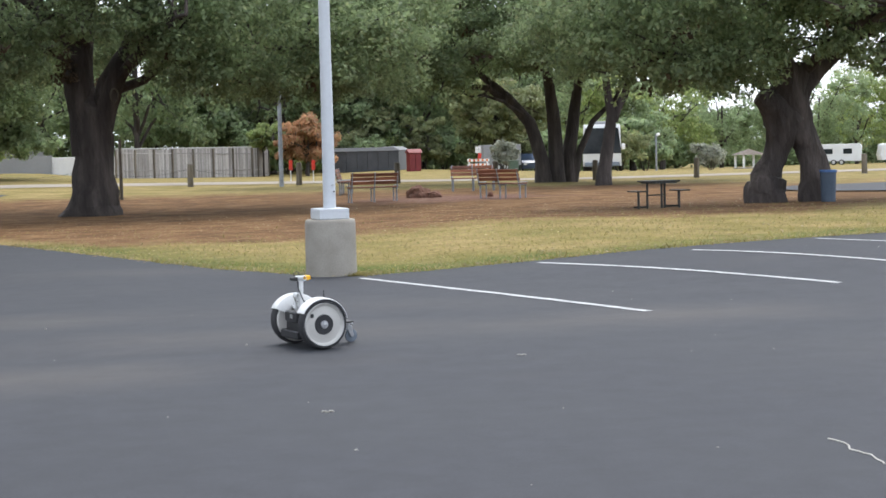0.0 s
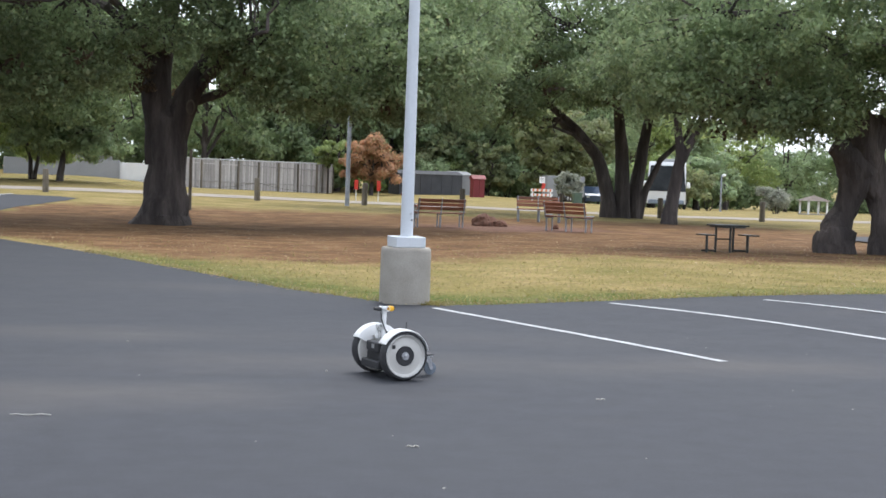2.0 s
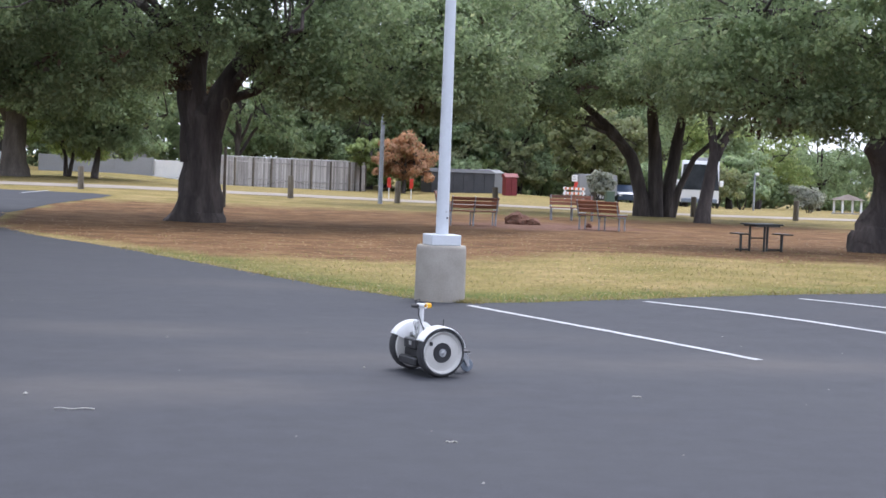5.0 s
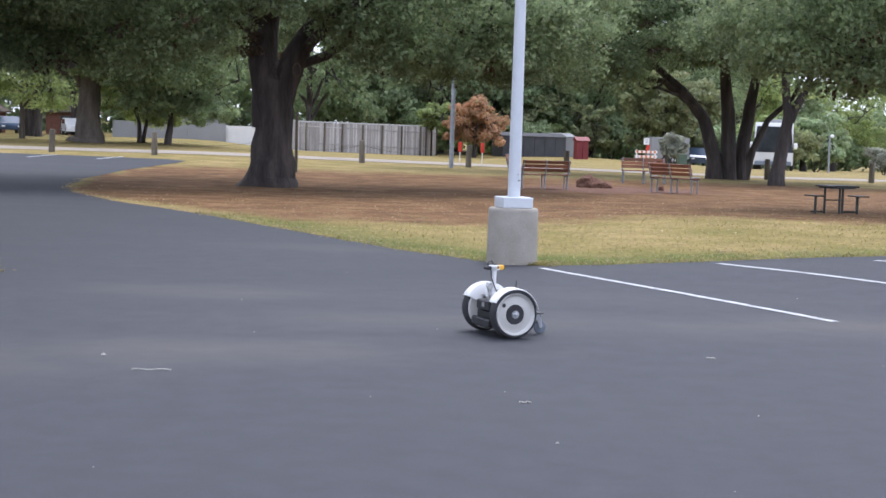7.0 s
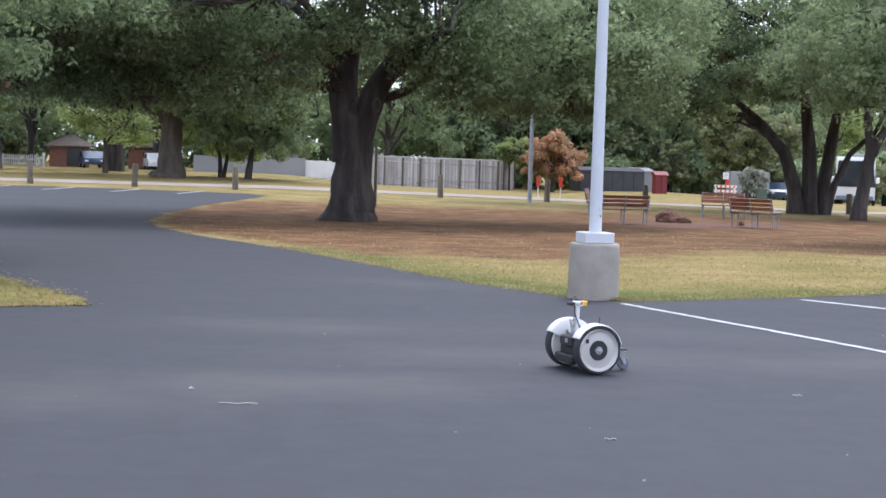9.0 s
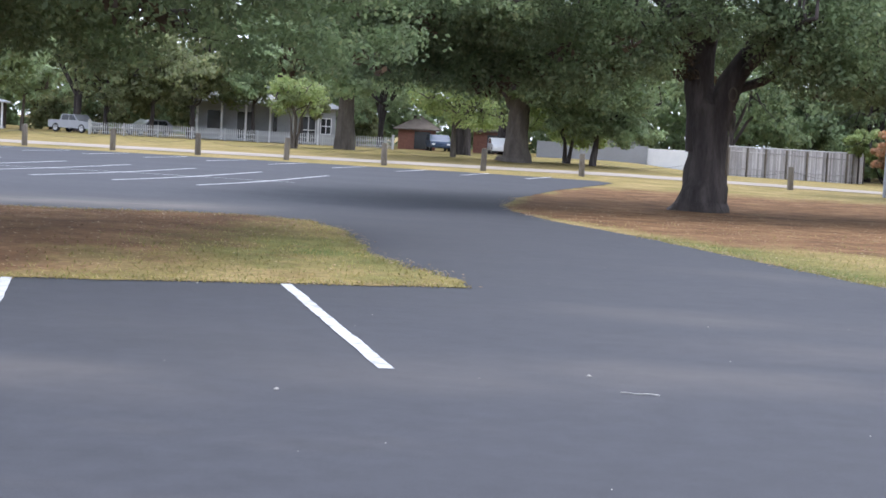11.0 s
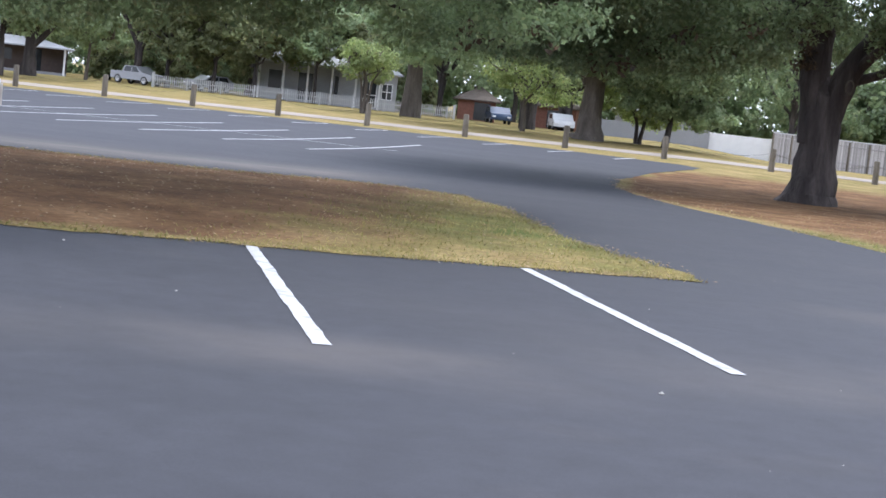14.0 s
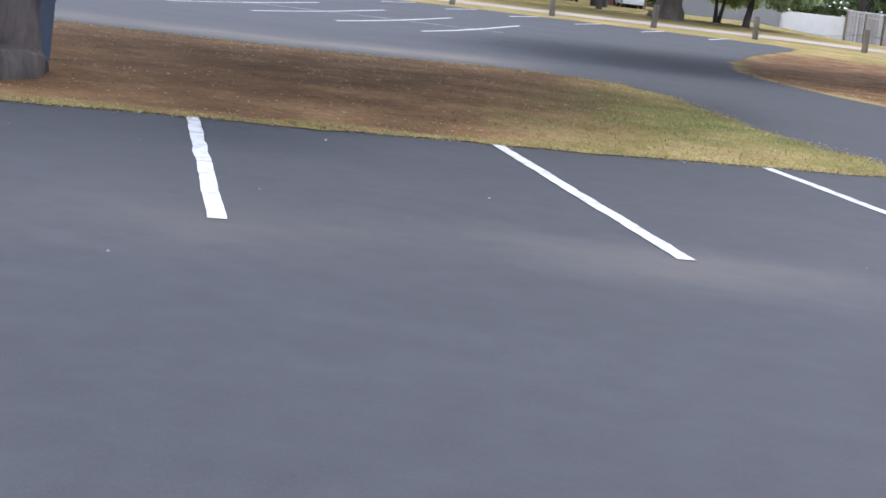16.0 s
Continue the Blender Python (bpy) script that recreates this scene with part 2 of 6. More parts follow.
M_CIRCUIT = material("green_circuit_board", [(0.02, 0.09, 0.06), (0.06, 0.16, 0.12)], 90, 0.5, bump=0.2, grain=200)
M_ALU = material("brushed_aluminium", [(0.42, 0.42, 0.42), (0.58, 0.58, 0.57)], 30, 0.35, 0.8, bump=0.05, grain=120)
M_RED = material("red_plastic", [(0.5, 0.03, 0.02), (0.62, 0.05, 0.03)], 12, 0.45, bump=0.02, var=0.03)
M_BLUE_PL = material("blue_plastic", [(0.05, 0.12, 0.3), (0.08, 0.17, 0.38)], 12, 0.45, bump=0.02)
M_BIN = material("faded_blue_bin", [(0.043, 0.068, 0.101), (0.067, 0.090, 0.126)], 3, 0.6, bump=0.05)
M_TABLE = material("dark_coated_metal", [(0.016, 0.018, 0.018), (0.04, 0.043, 0.04)], 5, 0.45, 0.2, bump=0.06, grain=60)
M_GLASS_DARK = material("dark_window_glass", [(0.012, 0.015, 0.018), (0.03, 0.035, 0.04)], 2, 0.08, bump=0.0, var=0.03)
M_ROOF = material("brown_shingles", [(0.1, 0.08, 0.065), (0.17, 0.14, 0.115)], 2, 0.9, bump=0.4, grain=12)
M_TINROOF = material("pale_tin_roof", [(0.303, 0.314, 0.330), (0.385, 0.396, 0.407)], 1.5, 0.4, 0.3, bump=0.05)
M_BRICK = material("red_brick_wall", [(0.17, 0.075, 0.05), (0.25, 0.115, 0.08)], 5, 0.9, bump=0.4, grain=14)
M_DARKWALL = material("dark_siding", [(0.040, 0.042, 0.048), (0.065, 0.067, 0.074)], 1.2, 0.8, bump=0.1, grain=10)
M_BROWNWALL = material("dark_brown_boards", [(0.042, 0.029, 0.025), (0.068, 0.050, 0.042)], 1.2, 0.85, bump=0.1, grain=10)
M_MAROON = material("maroon_paint", [(0.13, 0.012, 0.016), (0.19, 0.022, 0.026)], 1.5, 0.6, bump=0.05)
M_SILVER = material("silver_car_paint", [(0.215, 0.222, 0.236), (0.270, 0.278, 0.292)], 1, 0.3, 0.4, coat=0.6, bump=0.0, var=0.03)
M_BLUECAR = material("dark_blue_car_paint", [(0.035, 0.06, 0.11), (0.05, 0.08, 0.14)], 1, 0.3, 0.2, coat=0.6, bump=0.0, var=0.03)
M_WHITECAR = material("white_vehicle_paint", [(0.62, 0.63, 0.64), (0.72, 0.73, 0.74)], 1, 0.35, coat=0.4, bump=0.0, var=0.03)
M_LINE = material("worn_white_road_paint", [(0.272, 0.279, 0.292), (0.427, 0.434, 0.441), (0.480, 0.486, 0.492)], 7, 0.75, bump=0.2, grain=70, spread=0.35)
M_ROCK = material("red_sandstone", [(0.10, 0.05, 0.034), (0.19, 0.095, 0.064)], 5, 0.95, bump=0.6, grain=22)
M_STONE = material("pale_pebbles", [(0.280, 0.266, 0.238), (0.420, 0.406, 0.378)], 9, 0.9, bump=0.2, island=True)
M_DRYLEAF = leaf_material("fallen_leaves", (0.210, 0.145, 0.085), (0.360, 0.270, 0.160), (0.470, 0.390, 0.265))
M_BLADE = leaf_material("grass_blades", (0.156, 0.147, 0.046), (0.331, 0.275, 0.111), (0.165, 0.202, 0.055))
M_GRAVELROAD = material("pale_gravel_road", [(0.210, 0.181, 0.150), (0.270, 0.235, 0.196), (0.307, 0.270, 0.229)], 0.5, 0.95, bump=0.3, grain=14)


# ---- ground, pavement, road ----
def ground_material():
    m = bpy.data.materials.new("dry_grass_and_leaf_litter")
    m.use_nodes = True
    nt = m.node_tree
    b = nt.nodes["Principled BSDF"]
    b.inputs["Roughness"].default_value = 0.95
    b.inputs["Specular IOR Level"].default_value = 0.1
    co = nt.nodes.new("ShaderNodeTexCoord")

    def noise_node(scale, detail=5, rough=0.6):
        n = nt.nodes.new("ShaderNodeTexNoise")
        n.inputs["Scale"].default_value, n.inputs["Detail"].default_value, n.inputs["Roughness"].default_value = scale, detail, rough
        nt.links.new(co.outputs["Object"], n.inputs["Vector"])
        return n.outputs["Fac"]

    def ramp(src, stops):
        r = nt.nodes.new("ShaderNodeValToRGB")
        e = r.color_ramp.elements
        e[0].position, e[0].color = stops[0][0], (*stops[0][1], 1)
        e[1].position, e[1].color = stops[-1][0], (*stops[-1][1], 1)
        for p, c in stops[1:-1]:
            e.new(p).color = (*c, 1)
        nt.links.new(src, r.inputs[0])
        return r.outputs[0]

    def mix(fac, a, c):
        x = nt.nodes.new("ShaderNodeMix")
        x.data_type = "RGBA"
        nt.links.new(fac, x.inputs[0])
        nt.links.new(a, x.inputs[6])
        nt.links.new(c, x.inputs[7])
        return x.outputs[2]

    grass = ramp(noise_node(0.55, 6), [(0.28, (0.143, 0.128, 0.042)), (0.45, (0.201, 0.162, 0.060)), (0.58, (0.251, 0.193, 0.083)), (0.72, (0.302, 0.228, 0.106))])
    fresh = ramp(noise_node(1.3, 5), [(0.3, (0.063, 0.087, 0.017)), (0.7, (0.133, 0.136, 0.042))])
    litter = ramp(noise_node(0.9, 6), [(0.3, (0.088, 0.049, 0.025)), (0.5, (0.144, 0.081, 0.040)), (0.7, (0.216, 0.131, 0.067))])
    red = ramp(noise_node(2.0, 4), [(0.3, (0.119, 0.066, 0.049)), (0.7, (0.181, 0.108, 0.081))])

    def mask(attribute, scale, sharp=0.14):
        a = nt.nodes.new("ShaderNodeAttribute")
        a.attribute_name = attribute
        s = nt.nodes.new("ShaderNodeMath")
        s.operation = "ADD"
        nt.links.new(a.outputs["Fac"], s.inputs[0])
        n = nt.nodes.new("ShaderNodeMath")
        n.operation = "MULTIPLY_ADD"
        nt.links.new(noise_node(scale, 7, 0.7), n.inputs[0])
        n.inputs[1].default_value, n.inputs[2].default_value = 1.9, -0.95
        nt.links.new(n.outputs[0], s.inputs[1])
        r = nt.nodes.new("ShaderNodeMapRange")
        r.inputs[1].default_value, r.inputs[2].default_value = 0.5 - sharp, 0.5 + sharp
        nt.links.new(s.outputs[0], r.inputs[0])
        return r.outputs[0]

    col = mix(mask("green", 0.8, 0.3), grass, fresh)
    col = mix(mask("litter", 0.7, 0.3), col, litter)
    col = mix(mask("red", 0.6, 0.2), col, red)
    fine = nt.nodes.new("ShaderNodeMapRange")
    fine.inputs[1].default_value, fine.inputs[2].default_value = 0.25, 0.75
    fine.inputs[3].default_value, fine.inputs[4].default_value = 0.45, 1.55
    f = noise_node(9.0, 6, 0.75)
    nt.links.new(f, fine.inputs[0])
    mul = nt.nodes.new("ShaderNodeMix")
    mul.data_type, mul.blend_type = "RGBA", "MULTIPLY"
    mul.inputs[0].default_value = 1
    nt.links.new(col, mul.inputs[6])
    nt.links.new(fine.outputs[0], mul.inputs[7])
    nt.links.new(mul.outputs[2], b.inputs["Base Color"])
    bp = nt.nodes.new("ShaderNodeBump")
    bp.inputs["Strength"].default_value, bp.inputs["Distance"].default_value = 0.5, 0.03
    nt.links.new(f, bp.inputs["Height"])
    nt.links.new(bp.outputs[0], b.inputs["Normal"])
    return m


def asphalt_material():
    m = bpy.data.materials.new("sealed_asphalt")
    m.use_nodes = True
    nt = m.node_tree
    b = nt.nodes["Principled BSDF"]
    co = nt.nodes.new("ShaderNodeTexCoord")
    mp = nt.nodes.new("ShaderNodeMapping")
    mp.inputs["Scale"].default_value = (0.6, 1.15, 1)
    mp.inputs["Rotation"].default_value = (0, 0, radians(12))
    nt.links.new(co.outputs["Object"], mp.inputs[0])

    def tex(scale, detail, src, rough=0.6):
        n = nt.nodes.new("ShaderNodeTexNoise")
        n.inputs["Scale"].default_value, n.inputs["Detail"].default_value, n.inputs["Roughness"].default_value = scale, detail, rough
        nt.links.new(src, n.inputs["Vector"])
        return n.outputs["Fac"]

    broad = tex(0.45, 6, mp.outputs[0])
    ramp = nt.nodes.new("ShaderNodeValToRGB")
    e = ramp.color_ramp.elements
    e[0].position, e[0].color = 0.3, (0.032, 0.034, 0.041, 1)
    e[1].position, e[1].color = 0.6, (0.041, 0.043, 0.051, 1)
    x = e.new(0.72)
    x.color = (0.051, 0.051, 0.056, 1)
    x = e.new(0.8)
    x.color = (0.059, 0.058, 0.058, 1)
    nt.links.new(broad, ramp.inputs[0])
    grit = tex(95, 3, co.outputs["Object"], 0.8)
    mid = tex(3.5, 5, co.outputs["Object"])
    add = nt.nodes.new("ShaderNodeMath")
    add.operation = "MULTIPLY_ADD"
    nt.links.new(mid, add.inputs[0])
    add.inputs[1].default_value = 0.6
    nt.links.new(grit, add.inputs[2])
    mr = nt.nodes.new("ShaderNodeMapRange")
    mr.inputs[1].default_value, mr.inputs[2].default_value = 0.5, 1.1
    mr.inputs[3].default_value, mr.inputs[4].default_value = 0.7, 1.3
    nt.links.new(add.outputs[0], mr.inputs[0])
    mul = nt.nodes.new("ShaderNodeMix")
    mul.data_type, mul.blend_type = "RGBA", "MULTIPLY"
    mul.inputs[0].default_value = 1
    nt.links.new(ramp.outputs[0], mul.inputs[6])
    nt.links.new(mr.outputs[0], mul.inputs[7])
    da = nt.nodes.new("ShaderNodeAttribute")
    da.attribute_name = "dust"
    dm = nt.nodes.new("ShaderNodeMath")
    dm.operation = "MULTIPLY"
    dm.use_clamp = True
    da2 = nt.nodes.new("ShaderNodeMath")
    da2.operation = "MULTIPLY"
    da2.inputs[1].default_value = 2.0
    nt.links.new(da.outputs["Fac"], da2.inputs[0])
    nt.links.new(da2.outputs[0], dm.inputs[0])
    nt.links.new(tex(1.1, 6, mp.outputs[0], 0.7), dm.inputs[1])
    dust = nt.nodes.new("ShaderNodeMix")
    dust.data_type = "RGBA"
    nt.links.new(dm.outputs[0], dust.inputs[0])
    nt.links.new(mul.outputs[2], dust.inputs[6])
    dust.inputs[7].default_value = (0.22, 0.19, 0.16, 1)
    nt.links.new(dust.outputs[2], b.inputs["Base Color"])
    rr = nt.nodes.new("ShaderNodeMapRange")
    rr.inputs[1].default_value, rr.inputs[2].default_value = 0.35, 0.75
    rr.inputs[3].default_value, rr.inputs[4].default_value = 0.72, 0.86
    nt.links.new(broad, rr.inputs[0])
    nt.links.new(rr.outputs[0], b.inputs["Roughness"])
    b.inputs["Specular IOR Level"].default_value = 0.25
    bp = nt.nodes.new("ShaderNodeBump")
    bp.inputs["Strength"].default_value, bp.inputs["Distance"].default_value = 0.3, 0.004
    nt.links.new(grit, bp.inputs["Height"])
    nt.links.new(bp.outputs[0], b.inputs["Normal"])
    return m


M_GROUND = ground_material()
M_ASPHALT = asphalt_material()

# the park's edge of the parking lot, from the east round the lawn to the far stalls
PARK_EDGE = [(62, 22), (30, 10.2), (16, 5.2), (8.24, 2.2), (7.0, 1.85), (4.85, 1.25), (3.85, 1.15), (2.53, 0.93), (1.34, 0.72), (0.25, 0.42), (-0.2, 0.42), (-0.62, 0.95),
             (-1.47, 2.5), (-2.72, 5.85), (-4.48, 10.7), (-6.42, 15.3), (-7.56, 19.7), (-8.14, 23.5), (-8.25, 29.2), (-7.43, 35.5), (-5.9, 42.2), (-5.6, 44.2)]
FAR_EDGE = [(-6.5, 45.6), (-11, 47.0), (-19, 47.6), (-28, 48.0), (-37, 48.4), (-55, 49.4), (-95, 51.5)]
ISLAND = [(-6.2, -1.75), (-8.05, -2.62), (-10.72, -3.77), (-13.45, -4.8), (-15.14, -5.5), (-22, -8.0), (-40, -14.4), (-41, 3), (-40, 5.6), (-26, 7.0), (-20, 7.35), (-17, 7.75),
          (-14.6, 8.35), (-13.0, 9.4), (-11.6, 9.7), (-10.4, 9.0), (-9.3, 6.7), (-8.65, 4.4), (-8.05, 2.05), (-7.2, 0.45), (-6.62, -0.6)]


def ragged(line, step=0.35, amp=0.07, seed=0.0):
    """A polyline resampled, with an uneven edge."""
    out = []
    for (x0, y0), (x1, y1) in zip(line, line[1:]):
        n = max(1, int(math.hypot(x1 - x0, y1 - y0) / step))
        n = min(n, 40)
        for i in range(n):
            u = i / n
            x, y = x0 + (x1 - x0) * u, y0 + (y1 - y0) * u
            x += amp * noise.noise((x * 1.3, y * 1.3, seed)) + amp * 0.6 * noise.noise((x * 4, y * 4, seed + 7))
            y += amp * noise.noise((x * 1.3, y * 1.3, seed + 3)) + amp * 0.6 * noise.noise((x * 4, y * 4, seed + 11))
            out.append((x, y))
    out.append(line[-1])
    return out


def inside(poly, x, y):
    hit, j = False, len(poly) - 1
    for i in range(len(poly)):
        (xi, yi), (xj, yj) = poly[i], poly[j]
        if (yi > y) != (yj > y) and x < (xj - xi) * (y - yi) / (yj - yi) + xi:
            hit = not hit
        j = i
    return hit


def edge_distance(line, x, y):
    best = 1e9
    for (x0, y0), (x1, y1) in zip(line, line[1:]):
        dx, dy = x1 - x0, y1 - y0
        u = min(max(((x - x0) * dx + (y - y0) * dy) / (dx * dx + dy * dy + 1e-9), 0), 1)
        best = min(best, math.hypot(x - x0 - u * dx, y - y0 - u * dy))
    return best


def sheet(name, outline, height, mat, step=2.0, fields=None):
    """A triangulated sheet inside an outline, following the land."""
    pts = [Vector(p) for p in outline]
    n = len(pts)
    xs, ys = [p[0] for p in outline], [p[1] for p in outline]
    x = max(min(xs), -95) + step / 2
    while x < min(max(xs), 70):
        y = max(min(ys), -45) + step / 2
        while y < min(max(ys), 60):
            q = (x + 0.3 * step * noise.noise((x, y, 5)), y + 0.3 * step * noise.noise((x, y, 9)))
            if inside(outline, *q):
                pts.append(Vector(q))
            y += step
        x += step
    v, e, f, *_ = delaunay_2d_cdt(pts, [(i, (i + 1) % n) for i in range(n)], [], 1, 1e-4)
    me = bpy.data.meshes.new(name)
    me.from_pydata([(p.x, p.y, height(p.x, p.y)) for p in v], [], f)
    me.materials.append(mat)
    me.shade_smooth()
    for key, fn in (fields or {}).items():
        a = me.attributes.new(key, "FLOAT", "POINT")
        a.data.foreach_set("value", [fn(p.x, p.y) for p in v])
    return new(name, me)


PARK_LINE = ragged(PARK_EDGE, 0.3, 0.08, 1.0)
LOT = PARK_LINE + ragged(FAR_EDGE, 0.8, 0.1, 2.0) + [(-95, -60), (62, -60)]
ISLAND_LINE = ragged(ISLAND + ISLAND[:1], 0.2, 0.17, 4.0)[:-1]


def litter_park(x, y):
    d = edge_distance(PARK_EDGE, x, y)
    if x < -5.4 and y > 44:
        return 0.0
    start = 9.5 + 0.15 * max(x, 0) + 2.6 * noise.noise((x * 0.22, 0.5, 1.5)) + 0.9 * noise.noise((x * 0.8, y * 0.3, 6.5))
    lawn = ease(start - 2.5, start + 3.0, y)
    fringe = ease(0.15, 1.3, d) * ease(-1.6, -4.5, x) * ease(7.5, 11.5, y)
    return max(lawn * ease(0.3 - 0.3 * ease(14, 18, y), 1.6 - 1.3 * ease(14, 18, y), d), fringe) * (1 - ease(36, 44, y)) * (1 - 0.6 * ease(16, 26, x)) * 0.97


def green_park(x, y):
    d = edge_distance(PARK_EDGE, x, y)
    return 0.75 * (1 - ease(0.2, 2.6, d)) * (1 - ease(9, 14, y)) + 0.45 * math.exp(-((x - 0.2) ** 2 + (y - 1.4) ** 2) / 3.0) + 0.3 * ease(56, 80, y) * ease(-20, 0, -x)


def red_park(x, y):
    return 0.85 * math.exp(-(((x - 8.6) / 3.6) ** 2 + ((y - 30.5) / 3.2) ** 2)) * 1.2


def axis(lo, hi, step, far):
    out, x, s = [], lo, step
    while x > -far:
        s *= 1.35
        x -= s
        out.append(x)
    out = out[::-1] + [lo + i * step for i in range(int((hi - lo) / step) + 1)]
    x, s = out[-1], step
    while x < far:
        s *= 1.35
        x += s
        out.append(x)
    return out


def build_ground():
    gx, gy = axis(-46, 44, 0.6, 2500), axis(-8, 78, 0.6, 2500)
    v = [(x, y, gz(x, y) - 0.008) for y in gy for x in gx]
    w = len(gx)
    f = [(j * w + i, j * w + i + 1, j * w + w + i + 1, j * w + w + i) for j in range(len(gy) - 1) for i in range(w - 1)]
    me = bpy.data.meshes.new("ground")
    me.from_pydata(v, [], f)
    me.materials.append(M_GROUND)
    me.shade_smooth()
    for key, fn in (("litter", litter_park), ("green", green_park), ("red", red_park)):
        a = me.attributes.new(key, "FLOAT", "POINT")
        a.data.foreach_set("value", [fn(x, y) if -60 < x < 60 and -12 < y < 90 else 0.0 for x, y, _ in v])
    tagged(new("ground", me), "dry yellow-green lawn with brown leaf litter under oaks", "ground", kind="structure")


build_ground()
SCUFFS = ((-3.9, -7.35, 0.19), (-2.6, 2.2, 0.14), (-0.5, -5.7, 0.12), (-11.4, -10.0, 0.19), (-8.7, -9.3, 0.21), (-6.0, -8.2, 0.21), (1.9, -5.3, 0.19), (-3.9, -3.4, 0.14), (-7.6, -7.0, 0.09), (-0.3, -3.2, 0.09), (-2.5, -5.4, 0.12), (3.4, -8.8, 0.09))


def dust(x, y):
    d = edge_distance(ISLAND[8:14], x, y)
    v = 0.4 * math.exp(-((d - 2.3) / 1.5) ** 2) * ease(-11.4, -13.6, x) if y > 5 and y < 24 else 0.0
    for sx, sy, a in SCUFFS:
        v += a * math.exp(-((x - sx) / 1.3) ** 2 - ((y - sy) / 0.45) ** 2)
    return min(v, 1.0)


tagged(sheet("pavement", LOT, lambda x, y: gz(x, y) + 0.004, M_ASPHALT, 1.0, {"dust": dust}), "dark grey sealed asphalt parking lot with faint stains", "parking lot", kind="structure")


def island_height(x, y):
    d = edge_distance(ISLAND + ISLAND[:1], x, y)
    return gz(x, y) + 0.012 + 0.07 * ease(0, 4.5, d) + 0.02 * noise.noise((x * 0.7, y * 0.7, 3)) * ease(0, 1, d)


tagged(sheet("grass_island", ISLAND_LINE, island_height, M_GROUND, 0.6, {
    "litter": lambda x, y: (0.2 + 0.75 * ease(-8.6, -12.5, x)) * (0.35 + 0.65 * ease(0.1, 0.8, edge_distance(ISLAND[:6], x, y))),
    "green": lambda x, y: 0.8 * math.exp(-((x + 9.2) / 2.4) ** 2 - ((y - 2.5) / 3.5) ** 2) + 0.35 * ease(-8.5, -6.5, x),
    "red": lambda x, y: 0.0}), "traffic island of dry grass and brown fallen leaves", "grass island", kind="structure")

EAST_LANE = [(18.2, 27.0), (18.6, 24.0), (20.2, 22.2), (30, 18.5), (60, 22.5), (60, 31), (34, 30.5), (24, 30.8), (20.4, 30.2)]
tagged(sheet("pavement", ragged(EAST_LANE + EAST_LANE[:1], 0.5, 0.12, 6.0)[:-1], lambda x, y: gz(x, y) + 0.03, M_ASPHALT, 1.2, {"dust": lambda x, y: 0.05}), "short asphalt lane beyond the hollow oak", "lane", kind="structure")

ROAD_S = [(-120, 54.5), (-60, 53.5), (-37, 53.0), (-12, 52.6), (6, 52.4), (26, 53.0), (60, 55), (140, 62)]
ROAD_W = [5.0, 4.8, 4.6, 4.4, 4.6, 5.0, 5.5, 7]


def build_road():
    m = Mesh()
    pts = []
    for (x0, y0), (x1, y1), w0, w1 in zip(ROAD_S, ROAD_S[1:], ROAD_W, ROAD_W[1:]):
        n = max(2, int((x1 - x0) / 1.5))
        pts += [(x0 + (x1 - x0) * i / n, y0 + (y1 - y0) * i / n, w0 + (w1 - w0) * i / n) for i in range(n)]
    v, f = [], []
    for i, (x, y, w) in enumerate(pts):
        a = 0.25 * noise.noise((x * 0.4, 1, 2))
        c = 0.25 * noise.noise((x * 0.4, 5, 2))
        for k in range(5):
            yy = y + a + (w + c - a) * k / 4
            v.append((x, yy, gz(x, yy) + 0.01 + (0.03 if 0 < k < 4 else 0)))
        if i:
            for k in range(4):
                f.append((i * 5 - 5 + k, i * 5 + k, i * 5 + k + 1, i * 5 - 4 + k))
    m.add(v, f)
    ob = part("road", m, M_GRAVELROAD, smooth=True)
    tagged(ob, "pale gravel lane running behind a row of posts", "road", kind="structure")


build_road()


# ---- painted lines ----
def parking_line(x0, y0, x1, y1, w=0.11):
    dx, dy = x1 - x0, y1 - y0
    n = max(2, int(math.hypot(dx, dy) / 0.18))
    l = math.hypot(dx, dy)
    px, py = -dy / l * w / 2, dx / l * w / 2
    v, f = [], []
    for i in range(n + 1):
        u = i / n
        x, y = x0 + dx * u, y0 + dy * u
        j = 0.02 * noise.noise((x * 4, y * 4, 1))
        k = 0.02 * noise.noise((x * 4, y * 4, 8))
        sway = 0.012 * noise.noise((x * 1.9, y * 1.9, 4)) + 0.006 * noise.noise((x * 6, y * 6, 2))
        x, y = x + sway * px * 2 / w, y + sway * py * 2 / w
        for s, q in ((1, j), (-1, k)):
            xx, yy = x + s * px * (1 + q * 8), y + s * py * (1 + q * 8)
            v.append((xx, yy, gz(xx, yy) + 0.01))
        if i:
            f.append((2 * i - 2, 2 * i - 1, 2 * i + 1, 2 * i))
    ob = part("parking_line", Mesh().add(v, f), M_LINE)
    tagged(ob, "white painted parking stall line on asphalt", "road marking", "parking stall lines", "structure")


for x0, y0, x1, y1 in ((0.0, 0.0, 1.75, -5.15), (2.42, 0.55, 4.44, -3.75), (4.58, 0.6, 6.4, -3.1), (6.84, 1.52, 8.6, -2.4), (9.1, 2.3, 10.9, -1.6), (11.4, 3.1, 13.2, -0.8), (13.7, 3.9, 15.5, 0.0)):
    parking_line(x0, y0, x1, y1, 0.1)
